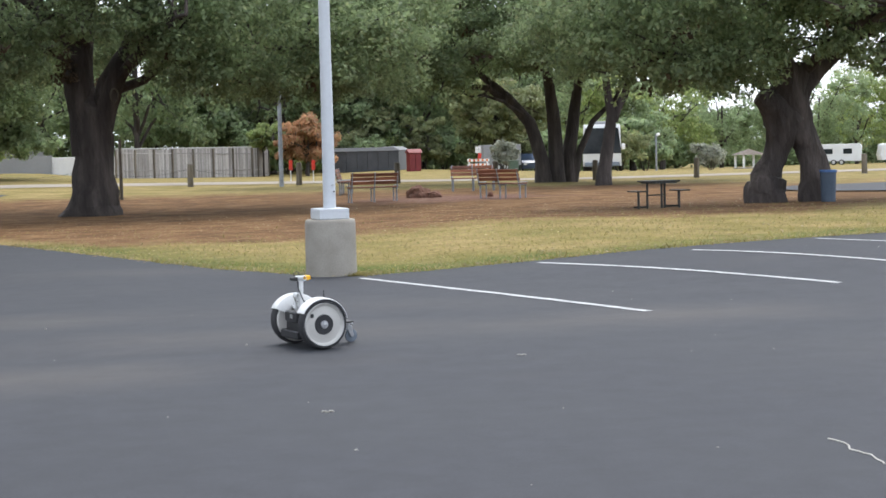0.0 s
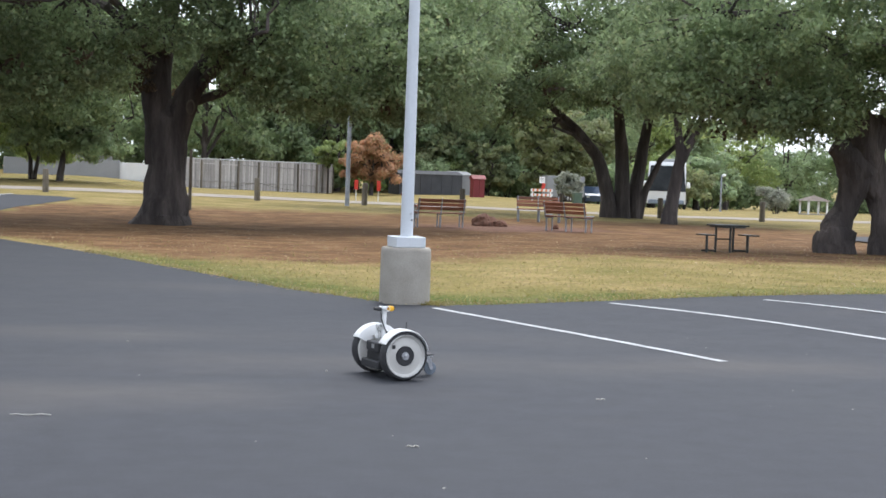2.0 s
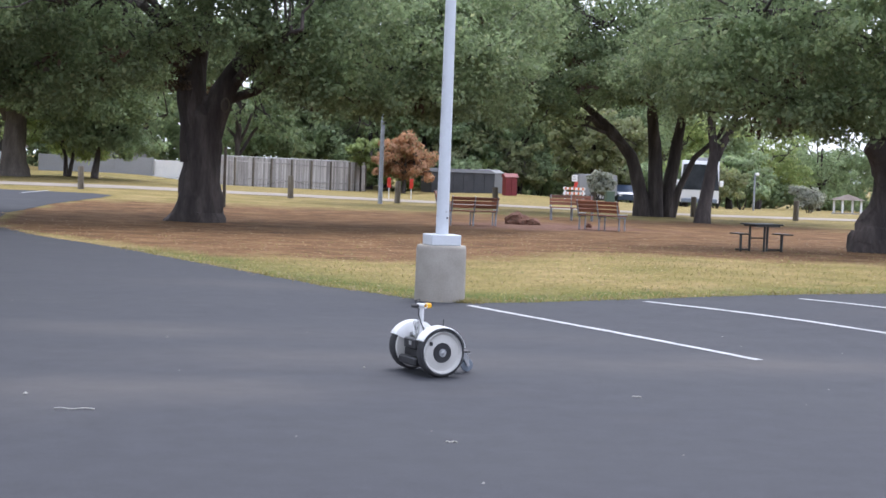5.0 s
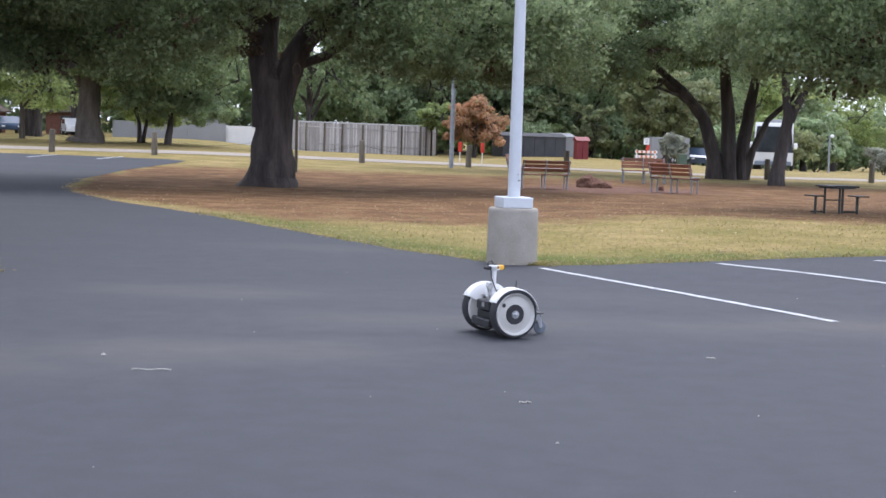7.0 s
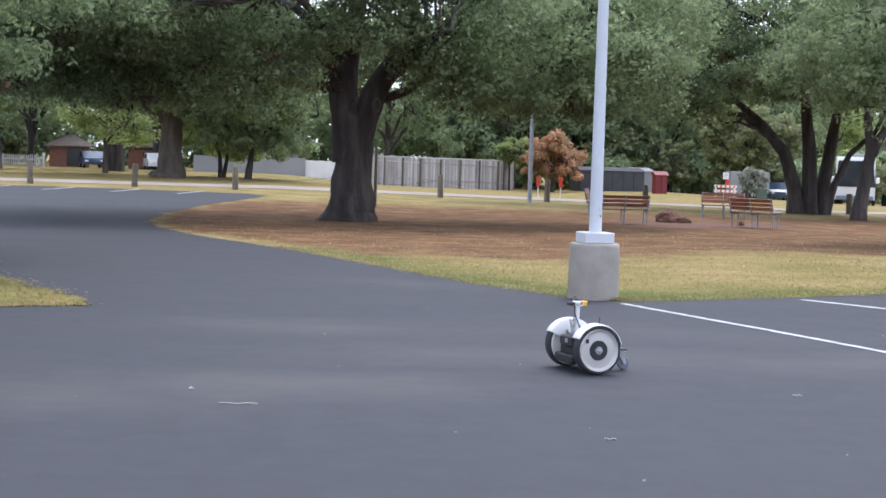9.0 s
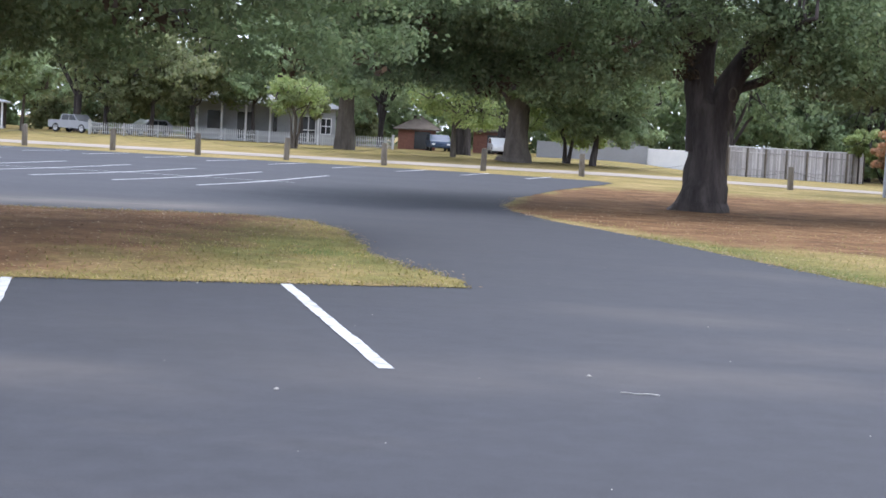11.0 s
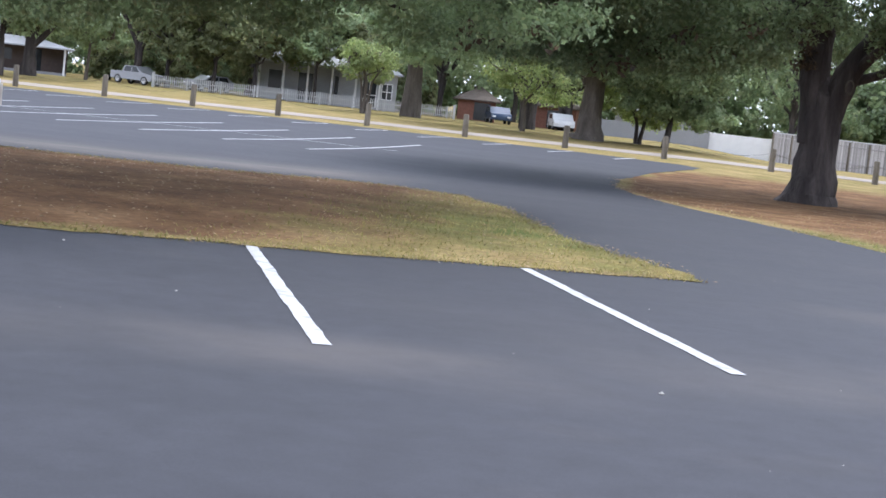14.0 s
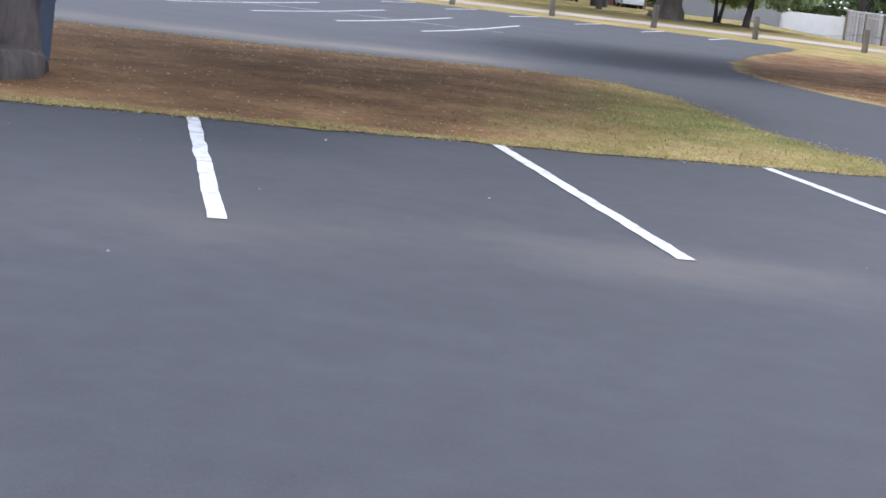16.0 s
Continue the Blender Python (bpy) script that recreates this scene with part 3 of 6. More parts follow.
for x0, y0, x1, y1 in ((-8.1, -2.66, -6.1, -8.13), (-10.74, -3.8, -8.78, -9.16), (-13.53, -4.78, -11.58, -10.02), (-16.3, -5.9, -14.3, -11.0), (-19, -7.0, -17, -12), (-21.8, -8.1, -19.8, -13)):
    parking_line(x0, y0, x1, y1, 0.12)
for n in range(12):
    parking_line(-16.55 - 2.36 * n, 22.9 - 0.1 * n, -15.55 - 2.36 * n, 35.8 - 0.16 * n, 0.14)
parking_line(-15.2, 29.3, -40, 27.5, 0.1)
for n in range(14):
    parking_line(-9.05 - 2.62 * n, 43.4, -8.3 - 2.62 * n, 46.9, 0.14)


# ---- trees ----
def cluster_leaves(rng, centres, radii, per, size, flat=0.55):
    """Leaf sprays round the centres, as vertices and quads."""
    n = len(centres) * per
    c = np.repeat(np.array(centres), per, axis=0)
    r = np.repeat(np.array(radii), per)[:, None]
    off = rng.normal(size=(n, 3))
    off /= np.linalg.norm(off, axis=1, keepdims=True) + 1e-9
    off *= rng.random((n, 1)) ** 0.45 * r
    off[:, 2] *= 0.62
    p = c + off
    nrm = rng.normal(size=(n, 3)) * flat + off / (r + 1e-6) * 0.85
    nrm[:, 2] += 0.3
    nrm /= np.linalg.norm(nrm, axis=1, keepdims=True)
    a = np.cross(nrm, rng.normal(size=(n, 3)))
    a /= np.linalg.norm(a, axis=1, keepdims=True) + 1e-9
    b = np.cross(nrm, a)
    s = size * (0.6 + 0.8 * rng.random((n, 1)))
    a, b = a * s, b * s * 0.55
    bend = nrm * s * 0.18
    return np.stack([p - a, p - b * 0.9 + bend, p + a, p + b + bend], 1).reshape(-1, 3)


def leaf_mesh(name, verts, mat):
    n = len(verts) // 4
    me = bpy.data.meshes.new(name)
    me.vertices.add(4 * n)
    me.vertices.foreach_set("co", verts.astype(np.float32).ravel())
    me.loops.add(4 * n)
    me.loops.foreach_set("vertex_index", np.arange(4 * n, dtype=np.int32))
    me.polygons.add(n)
    me.polygons.foreach_set("loop_start", np.arange(0, 4 * n, 4, dtype=np.int32))
    me.update(calc_edges=True)
    me.materials.append(mat)
    return me


def limb_path(rng, a, b, n=6, sway=0.25, sag=0.0):
    a, b = Vector(a), Vector(b)
    l = (b - a).length
    out = []
    for i in range(n + 1):
        u = i / n
        p = a.lerp(b, u)
        w = sway * l * 0.25 * math.sin(math.pi * u)
        p += Vector((rng.normal(), rng.normal(), rng.normal() * 0.6)) * w * 0.6
        p.z += math.sin(math.pi * u) * sag * l
        out.append(p)
    return out


def crown_points(rng, lobes, count, spacing):
    """Cluster centres spread through ellipsoid lobes, thicker towards their skin."""
    vol = np.array([l[3] * l[4] * l[5] for l in lobes])
    vol = vol ** 0.72
    pick = rng.choice(len(lobes), size=count, p=vol / vol.sum())
    out = []
    for i in pick:
        x, y, z, rx, ry, rz = lobes[i]
        d = rng.normal(size=3)
        d /= np.linalg.norm(d)
        k = (0.25 + 0.75 * rng.random()) ** 0.5 * (0.88 + 0.24 * rng.random())
        out.append((x + d[0] * rx * k, y + d[1] * ry * k, z + d[2] * rz * k))
    return out


def roots(i, a):
    return 1 + (0.22 * max(0, math.sin(3 * a + 0.6)) + 0.12 * math.sin(5 * a)) * max(0, 1 - i / 3.0) + 0.06 * math.sin(3 * a + i) + 0.035 * math.sin(7 * a + 0.5 * i)


def tree(label, base, trunks, limbs, lobes, clusters, per, size, leaf, bark, seed, cr=(0.5, 0.95), group="", twigs=0, sink=0.12, name="tree", flat=0.55):
    """trunks and limbs: (points, radii) lists relative to the base; lobes: ellipsoids relative to the base."""
    rng = np.random.default_rng(seed)
    x, y = base
    root = thing(name, label, "tree", Matrix.Translation((x, y, gz(x, y))), group)
    wood = Mesh()
    for pts, radii in trunks:
        fine, rad = [], []
        for i in range(len(pts) - 1):
            for k in range(3):
                u = k / 3
                q = Vector(pts[i]).lerp(Vector(pts[i + 1]), u)
                fine.append(q + Vector((rng.normal(), rng.normal(), 0)) * 0.03 * radii[i])
                rad.append(radii[i] + (radii[i + 1] - radii[i]) * u)
        fine.append(Vector(pts[-1]))
        rad.append(radii[-1])
        fine[0].z -= sink
        wood.tube(fine, rad, 18, squash=roots)
    ends = []
    for a, b, r0, r1 in limbs:
        p = limb_path(rng, a, b, 7, 0.35, 0.06)
        wood.tube(p, [r0 + (r1 - r0) * i / 7 for i in range(8)], 8)
        ends += p[3:]
    centres = crown_points(rng, lobes, clusters, 0)
    # twigs tie a share of the clumps to the nearest limb
    if ends:
        arr = np.array([tuple(e) for e in ends])
        for c in centres[:: max(1, clusters // (140 if clusters > 600 else 34))]:
            e = arr[np.argmin(((arr - np.array(c)) ** 2).sum(1))]
            if np.linalg.norm(e - np.array(c)) < 6:
                p = limb_path(rng, e, c, 4, 0.4, -0.02)
                wood.tube(p, [0.055, 0.045, 0.032, 0.02, 0.01], 5, cap=False)
    part("trunk", wood, bark, root, smooth=True)
    radii = [cr[0] + (cr[1] - cr[0]) * rng.random() for _ in centres]
    part("crown", leaf_mesh("crown", cluster_leaves(rng, centres, radii, per, size, flat), leaf), leaf, root)
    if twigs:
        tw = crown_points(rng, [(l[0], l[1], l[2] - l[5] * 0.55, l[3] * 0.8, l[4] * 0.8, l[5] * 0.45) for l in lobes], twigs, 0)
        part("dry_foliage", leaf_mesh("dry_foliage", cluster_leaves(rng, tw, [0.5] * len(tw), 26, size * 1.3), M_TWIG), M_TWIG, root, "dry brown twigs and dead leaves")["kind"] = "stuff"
    return root


# the big oak on the lawn
big_oak = tree("large live oak with dark fluted trunk and wide crown", (-2.69, 28.3),
     [([(0, 0, 0), (0.02, 0, 0.35), (0.06, 0, 0.9), (0.1, 0, 1.8), (0.1, 0, 2.5), (0.06, 0, 3.1), (0.02, 0, 3.7)], [0.86, 0.72, 0.62, 0.55, 0.55, 0.5, 0.16]),
      ([(-0.06, 0, 1.9), (-0.16, 0.05, 2.9), (-0.28, 0.1, 3.9), (-0.15, 0.2, 5.0), (0.2, 0.4, 7.2)], [0.42, 0.46, 0.42, 0.33, 0.2]),
      ([(0.2, 0, 2.0), (0.32, -0.05, 3.0), (0.62, -0.1, 3.8), (1.2, -0.2, 4.8), (1.8, -0.4, 6.6)], [0.38, 0.42, 0.36, 0.27, 0.16])],
     [((-0.1, 0, 4.4), (-6.5, -1.5, 5.6), 0.17, 0.05), ((0.7, 0, 3.6), (6.5, -1, 4.8), 0.15, 0.05), ((1.3, 0, 4.5), (5, 3, 7.5), 0.2, 0.05), ((-0.2, 0, 4.6), (-4, 3, 8), 0.2, 0.05),
      ((0, 0, 5), (-2.5, -4.5, 6.2), 0.18, 0.05), ((0.9, 0, 4), (2.5, -5, 5.4), 0.18, 0.05), ((-0.3, 0, 5.0), (-9.5, -3.5, 6.0), 0.16, 0.05)],
     [(-5.2, -0.5, 5.2, 3.7, 5.0, 2.0), (5.3, -1, 5.0, 3.6, 5.0, 1.9), (0, 2.5, 8.8, 6.4, 5.0, 1.9), (5.6, 0.8, 7.2, 3.4, 3.2, 1.3), (8.6, 1.0, 6.6, 2.6, 2.8, 1.3), (-8.4, -1.5, 5.2, 3.2, 5, 1.9), (7.6, 0, 4.9, 2.8, 4, 1.7), (0.5, -3.5, 7.8, 4.5, 3, 1.6), (-7.5, -5, 5.6, 3, 3, 1.5), (2.6, -3.5, 5.4, 1.9, 2, 1.0), (-2.7, -3.6, 5.0, 1.4, 2, 1.1), (-1.0, 4, 5.2, 2.5, 2, 1.4), (3.6, -2.6, 4.0, 2.0, 2.2, 0.75), (6.4, -2.0, 3.9, 2.0, 2.4, 0.7), (0.4, -2.9, 5.6, 2.0, 1.4, 0.8), (0.9, -2.6, 7.0, 2.6, 1.6, 0.9), (2.0, -2.4, 4.9, 1.0, 1.4, 0.6), (-1.6, -2.6, 4.6, 0.9, 1.4, 0.6), (-3.9, -2.6, 4.1, 1.9, 2.2, 0.85), (-6.6, -2.2, 3.9, 2.0, 2.6, 0.8), (-9.2, -3.5, 4.3, 2.2, 3.0, 0.9), (-8.5, -7.0, 6.3, 3.4, 3, 1.5), (-5, -6, 7.2, 3.6, 3, 1.6), (-7.4, -8.2, 5.6, 2.8, 2.6, 0.9), (-6.2, -5.0, 5.2, 2.6, 2.6, 0.9)],
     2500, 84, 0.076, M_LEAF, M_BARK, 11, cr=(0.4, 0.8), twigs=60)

rng_tuft = np.random.default_rng(8)
part("dead_foliage_tuft", leaf_mesh("dead_foliage_tuft", cluster_leaves(rng_tuft, [(-0.62, -0.55, 4.35), (-0.8, -0.6, 3.95), (-0.7, -0.62, 4.7), (-0.5, -0.62, 4.0)], [0.34, 0.3, 0.3, 0.28], 90, 0.06), M_TWIG), M_TWIG, big_oak, "tuft of dead brown leaves at the fork")

# a group of oak stems beyond the benches, and a leaning one in front of it
tree("cluster of four dark oak stems sharing one crown", (17.62, 46.8),
     [([(-0.75, 0, 0), (-0.85, 0, 1.0), (-1.35, 0, 2.6), (-2.3, 0, 3.7), (-3.8, 0.3, 5.0)], [0.39, 0.3, 0.26, 0.2, 0.12]),
      ([(-0.2, 0, 0), (-0.2, 0, 1.2), (-0.3, 0, 3), (-0.6, 0, 5.5)], [0.4, 0.32, 0.28, 0.18]),
      ([(0.45, 0.3, 0), (0.5, 0.3, 1.2), (0.75, 0.3, 3), (1.2, 0.3, 5.5)], [0.38, 0.3, 0.25, 0.15]),
      ([(0.6, 0.1, 0), (0.9, 0, 1.3), (1.5, 0, 2.6), (2.6, 0, 3.6), (3.2, 0, 5.0)], [0.2, 0.15, 0.12, 0.09, 0.07])],
     [((-2.3, 0, 3.6), (-6.5, -1, 4.8), 0.16, 0.04), ((-0.5, 0, 5), (-3, -2, 8), 0.16, 0.04), ((1.1, 0.3, 5), (3.5, -1, 8), 0.16, 0.04), ((3, 0, 4.8), (6, 0, 6.2), 0.1, 0.03), ((-1.4, 0, 2.7), (-4.6, -1, 3.9), 0.1, 0.03)],
     [(-6.0, 0, 6.2, 4.2, 5, 1.9), (-7.4, 1.0, 9.0, 4.2, 4.0, 1.8), (-11.0, 1.5, 8.6, 3.0, 3.0, 1.8), (-1.5, 0.5, 8.6, 6, 5.5, 2.7), (3.5, 0, 7.4, 4.5, 5, 2.4), (0.5, -3, 7.2, 4.5, 3, 1.5), (6.8, 0, 6.2, 2.6, 3.5, 1.7), (-2.6, -2, 5.6, 1.8, 1.8, 0.9), (-6.4, -2, 4.5, 2.4, 2.4, 0.8), (0.4, -2.2, 5.3, 2.2, 1.6, 0.7), (3.6, -1.5, 5.3, 2.0, 2.0, 0.8)],
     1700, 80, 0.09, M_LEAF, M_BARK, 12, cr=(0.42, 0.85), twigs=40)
tree("slender leaning oak with a forked stem", (16.9, 39.2),
     [([(0, 0, 0), (0.12, 0, 0.9), (0.3, 0, 2.1), (0.45, 0, 2.8)], [0.33, 0.25, 0.22, 0.2]), ([(0.4, 0, 2.6), (0.25, 0, 3.6), (0.1, 0, 5.0)], [0.18, 0.15, 0.1]), ([(0.45, 0, 2.6), (0.95, 0, 3.5), (1.5, 0, 5.0)], [0.18, 0.15, 0.1])],
     [((0.1, 0, 4.8), (-2, -0.5, 6.5), 0.09, 0.03), ((1.4, 0, 4.8), (3.6, -0.5, 6.2), 0.09, 0.03)],
     [(1.2, 0, 6.2, 3.6, 3.4, 1.9), (3.4, 0.5, 5.6, 2.6, 2.6, 1.5), (-1.6, 0, 6.0, 2.4, 2.6, 1.5), (3.6, 0.5, 4.7, 2.0, 2.0, 0.7), (6.0, 0.5, 4.9, 1.8, 2.0, 0.8)], 470, 90, 0.08, M_LEAF, M_BARK, 13)
# the hollow oak standing on two legs
tree("old gnarled oak whose hollow trunk stands on two legs", (13.95, 16.9),
     [([(-0.6, 0.1, 0), (-0.64, 0.1, 0.28), (-0.6, 0.1, 0.62), (-0.42, 0.1, 0.95), (-0.3, 0.08, 1.35), (-0.16, 0.0, 1.8), (-0.22, 0, 2.3)], [0.5, 0.5, 0.4, 0.3, 0.31, 0.42, 0.5]),
      ([(0.62, -0.2, 0), (0.6, -0.2, 0.5), (0.54, -0.15, 1.0), (0.42, -0.1, 1.4), (0.16, 0, 1.85), (0.02, 0, 2.4), (0.08, 0, 3.4)], [0.44, 0.38, 0.34, 0.33, 0.42, 0.5, 0.44]),
      ([(-0.1, 0, 2.0), (-0.5, -0.05, 2.4), (-0.85, -0.05, 2.62)], [0.46, 0.36, 0.2]), ([(0.1, 0, 2.7), (0.7, 0, 3.3), (1.6, 0, 4.0)], [0.38, 0.3, 0.18]), ([(0, 0, 2.9), (-0.5, 0, 3.9), (-0.9, 0, 5.2)], [0.4, 0.3, 0.18])],
     [((1.5, 0, 3.9), (5.4, 0, 4.3), 0.16, 0.04), ((-0.8, 0, 5), (-4, -0.5, 5.6), 0.16, 0.04), ((0.3, 0, 3.1), (1, -4, 4.6), 0.16, 0.04), ((-0.7, 0, 2.8), (-3.4, -1, 3.6), 0.1, 0.03)],
     [(-3.2, 0, 4.4, 2.2, 3.4, 1.2), (0, 0.5, 6.4, 5.2, 4.6, 2.2), (3.8, 0.5, 5.2, 2.8, 3.4, 1.3), (-0.8, -3, 5.4, 3.5, 2.2, 1.2), (6.2, 0.5, 4.7, 1.8, 2.4, 0.8), (-5.0, 0, 4.9, 1.7, 2.6, 1.3), (-1.7, -1.5, 3.3, 0.95, 1.2, 0.65), (-0.3, -1.9, 4.0, 1.5, 1.1, 0.8), (1.4, -1.7, 4.0, 1.3, 1.0, 0.75), (0.2, -2.2, 5.2, 2.2, 1.2, 0.9), (2.8, -1.6, 4.6, 1.6, 1.2, 0.7), (3.0, -0.6, 3.6, 1.5, 1.4, 0.5), (-3.2, -1.2, 3.3, 1.2, 1.4, 0.5), (-2.7, -0.8, 3.05, 1.2, 1.4, 0.45), (-4.4, 0, 3.5, 1.5, 1.6, 0.7)],
     1000, 92, 0.068, M_LEAF, M_BARK, 14, cr=(0.34, 0.7), twigs=30)
# the oak on the traffic island, beside the camera's way
tree("broad oak on the grass island with low spreading limbs", (-16.4, -3.3),
     [([(0, 0, 0), (0.02, 0, 0.3), (0.05, 0, 0.8), (0.12, 0.1, 1.8), (0.2, 0.2, 3.0)], [0.72, 0.6, 0.53, 0.48, 0.46]), ([(0.2, 0.2, 2.7), (1.2, 1.4, 3.9), (2.4, 3.0, 4.8)], [0.4, 0.3, 0.22]), ([(0.1, 0.2, 2.8), (-0.8, 0.4, 4.2), (-1.6, 0.4, 6)], [0.38, 0.3, 0.2])],
     [((1.2, 1.4, 3.9), (5.8, 9.0, 4.7), 0.22, 0.06), ((2.4, 3, 4.8), (2.6, 12, 5.0), 0.2, 0.06), ((2.0, 2.6, 4.5), (8, 5.5, 5.4), 0.18, 0.05), ((-0.5, 0.5, 4), (-5, 7, 5.4), 0.18, 0.05), ((1.5, 2, 4.2), (0.4, 9.5, 4.4), 0.14, 0.04), ((4.0, 6.0, 4.5), (7.2, 9.8, 4.2), 0.09, 0.03), ((0.3, 0.3, 3.0), (4.6, 7.4, 3.3), 0.16, 0.04), ((1.0, 1.6, 3.4), (1.4, 8.8, 3.4), 0.12, 0.03), ((0.4, 0.2, 3.0), (5.2, 0.4, 3.6), 0.12, 0.03)],
     [(4.5, 8.0, 4.9, 3.4, 4.0, 1.35), (7.2, 10.5, 5.1, 2.6, 3.0, 1.3), (0, 4, 7.2, 8, 7, 2.2), (-4.5, 8, 5.6, 4.5, 4.5, 1.6), (1.0, 11.5, 4.9, 3.6, 3.2, 1.3), (6.6, 5.0, 5.0, 2.6, 2.8, 1.3), (3.6, 2.6, 4.6, 2.4, 2.2, 1.2), (4.6, 13.2, 5.4, 3.2, 2.4, 1.2), (1.0, 6.5, 4.6, 2.6, 2.6, 1.1), (-3.0, 13, 5.2, 3.2, 2.6, 1.2), (3.3, 3.6, 3.75, 2.2, 3.2, 0.95), (5.2, 7.0, 3.9, 2.2, 2.6, 0.95), (2.0, 6.2, 3.7, 2.4, 2.6, 0.85), (6.6, 9.5, 4.2, 1.8, 2.2, 0.9), (3.9, 2.6, 3.45, 1.3, 2.0, 0.6), (2.4, 5.2, 3.3, 1.4, 2.2, 0.6), (1.2, 8.2, 3.5, 1.8, 2.4, 0.75), (3.8, 7.6, 3.35, 1.5, 2.2, 0.6), (4.2, -0.6, 3.3, 1.2, 1.6, 0.6), (5.6, 4.2, 3.7, 1.3, 1.8, 0.5), (1.5, 7.0, 2.8, 1.8, 2.2, 0.45), (3.6, 7.6, 2.85, 1.5, 2.2, 0.45), (-1.0, 9.5, 2.75, 1.6, 2.2, 0.45), (5.4, 9.2, 3.0, 1.5, 1.8, 0.45), (7.2, 9.3, 3.05, 1.2, 1.6, 0.4), (0.4, 4.4, 3.1, 1.5, 2.2, 0.6), (-0.6, 8.0, 3.2, 1.8, 2.6, 0.7), (2.2, 2.2, 3.2, 1.4, 1.8, 0.5)],
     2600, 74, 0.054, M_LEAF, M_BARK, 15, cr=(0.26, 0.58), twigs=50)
tree("massive old tree with rough pale trunk across the lane", (-11.5, 67.0),
     [([(0, 0, 0), (0, 0, 0.5), (0.05, 0, 1.4), (0.1, 0, 2.6), (0.1, 0, 3.6), (0.1, 0, 4.6)], [0.98, 0.72, 0.6, 0.56, 0.54, 0.3]), ([(-0.1, 0, 3.2), (-1.2, 0, 5.5), (-2.5, 0, 8)], [0.42, 0.36, 0.22]), ([(0.2, 0, 3.2), (1.5, 0, 5.5), (2.6, 0, 8.5)], [0.42, 0.36, 0.22])],
     [((-1.4, 0, 5.5), (-7, -2, 7), 0.26, 0.06), ((1.8, 0, 5.4), (7, -2, 6.6), 0.26, 0.06), ((0, 0, 4), (0, -5, 7), 0.2, 0.05)],
     [(-5, -1, 6.6, 5, 5, 2.8), (5, -1, 6.0, 5, 5, 2.8), (0, 0, 10, 8, 7, 4), (0, -4, 6.0, 6, 3, 2.2), (-1, -3, 4.4, 4.5, 2.5, 0.9), (4.5, -2.5, 3.9, 3, 2.5, 0.9)], 820, 80, 0.13, M_LEAF, M_BARK2, 16, cr=(0.7, 1.3))


def simple_tree(label, x, y, h, w, leaf, bark, seed, clear=1.8, n=150, per=70, size=0.24, r=0.22, stems=1, group="", name="tree"):
    rng = np.random.default_rng(seed)
    trunks, limbs = [], []
    for s in range(stems):
        a = 2 * math.pi * s / max(1, stems) + seed
        k = 0.0 if stems == 1 else 0.3
        trunks.append(([(k * math.cos(a) * 0.4, k * math.sin(a) * 0.4, 0), (k * math.cos(a) + 0.1 * rng.normal(), k * math.sin(a), clear), (3 * k * math.cos(a) + 0.2 * rng.normal(), 2 * k * math.sin(a), h * 0.62)], [r, r * 0.72, r * 0.35]))
    for s in range(5):
        a = 2 * math.pi * (s + rng.random() * 0.6) / 5
        limbs.append(((0, 0, clear + 0.4 + 0.25 * s), (math.cos(a) * w * 0.36, math.sin(a) * w * 0.36, h * (0.55 + 0.3 * rng.random())), r * 0.45, r * 0.12))
    mid = (clear + h) / 2
    lobes = [(0.06 * w * rng.normal(), 0, mid, w * 0.36, w * 0.36, (h - clear) * 0.42)]
    for s in range(8):
        a = 2 * math.pi * s / 8 + rng.random()
        k, q = 0.26 + 0.14 * rng.random(), 0.15 + 0.12 * rng.random()
        lobes.append((math.cos(a) * w * k, math.sin(a) * w * k, clear + (h - clear) * (0.16 + 0.7 * rng.random()), w * q, w * q, (h - clear) * (0.14 + 0.14 * rng.random())))
    return tree(label, (x, y), trunks, limbs, lobes, n, per, size, leaf, bark, seed + 100, cr=(w * 0.05 + 0.15, w * 0.09 + 0.3), group=group, name=name, flat=0.3)


# garden trees across the lane
simple_tree("young tree with bright lime-green leaves", -15.6, 72.5, 4.4, 5.8, M_LEAF_LIME, M_BARK2, 21, 1.7, 90, 48, 0.105, 0.12, 2)
simple_tree("dark-stemmed shade tree beside the lime-green one", -16.6, 86, 9.5, 7, M_LEAF, M_BARK, 22, 2.5, 200, 90, 0.144, 0.4, 2)
simple_tree("low olive tree with several grey stems", -8.9, 70.5, 4.6, 5.0, M_LEAF_LIME, M_BARK, 23, 1.1, 110, 90, 0.108, 0.12, 3)
simple_tree("small green tree with a short dark stem", -7.3, 68.0, 4.8, 5.8, M_LEAF_HAZED, M_BARK, 24, 1.3, 170, 90, 0.115, 0.2)
simple_tree("crape myrtle with pale bare stems and lime top", -24.9, 71.5, 4.5, 3.5, M_LEAF_LIME, M_BARK2, 25, 1.8, 90, 50, 0.085, 0.08, 4)
simple_tree("tall shade tree with forked pale trunk by the picket fence", -23.6, 80.5, 10.5, 9, M_LEAF_HAZED, M_BARK2, 26, 2.8, 240, 97, 0.158, 0.55, 2)
simple_tree("olive cedar tree behind the picket fence", -41.4, 95.5, 7.4, 7.5, M_LEAF_OLIVE, M_BARK, 27, 1.7, 150, 90, 0.144, 0.2)
simple_tree("olive cedar tree near the parked pickup", -45.2, 96.5, 8.0, 7, M_LEAF_OLIVE, M_BARK, 28, 1.3, 150, 90, 0.158, 0.2)
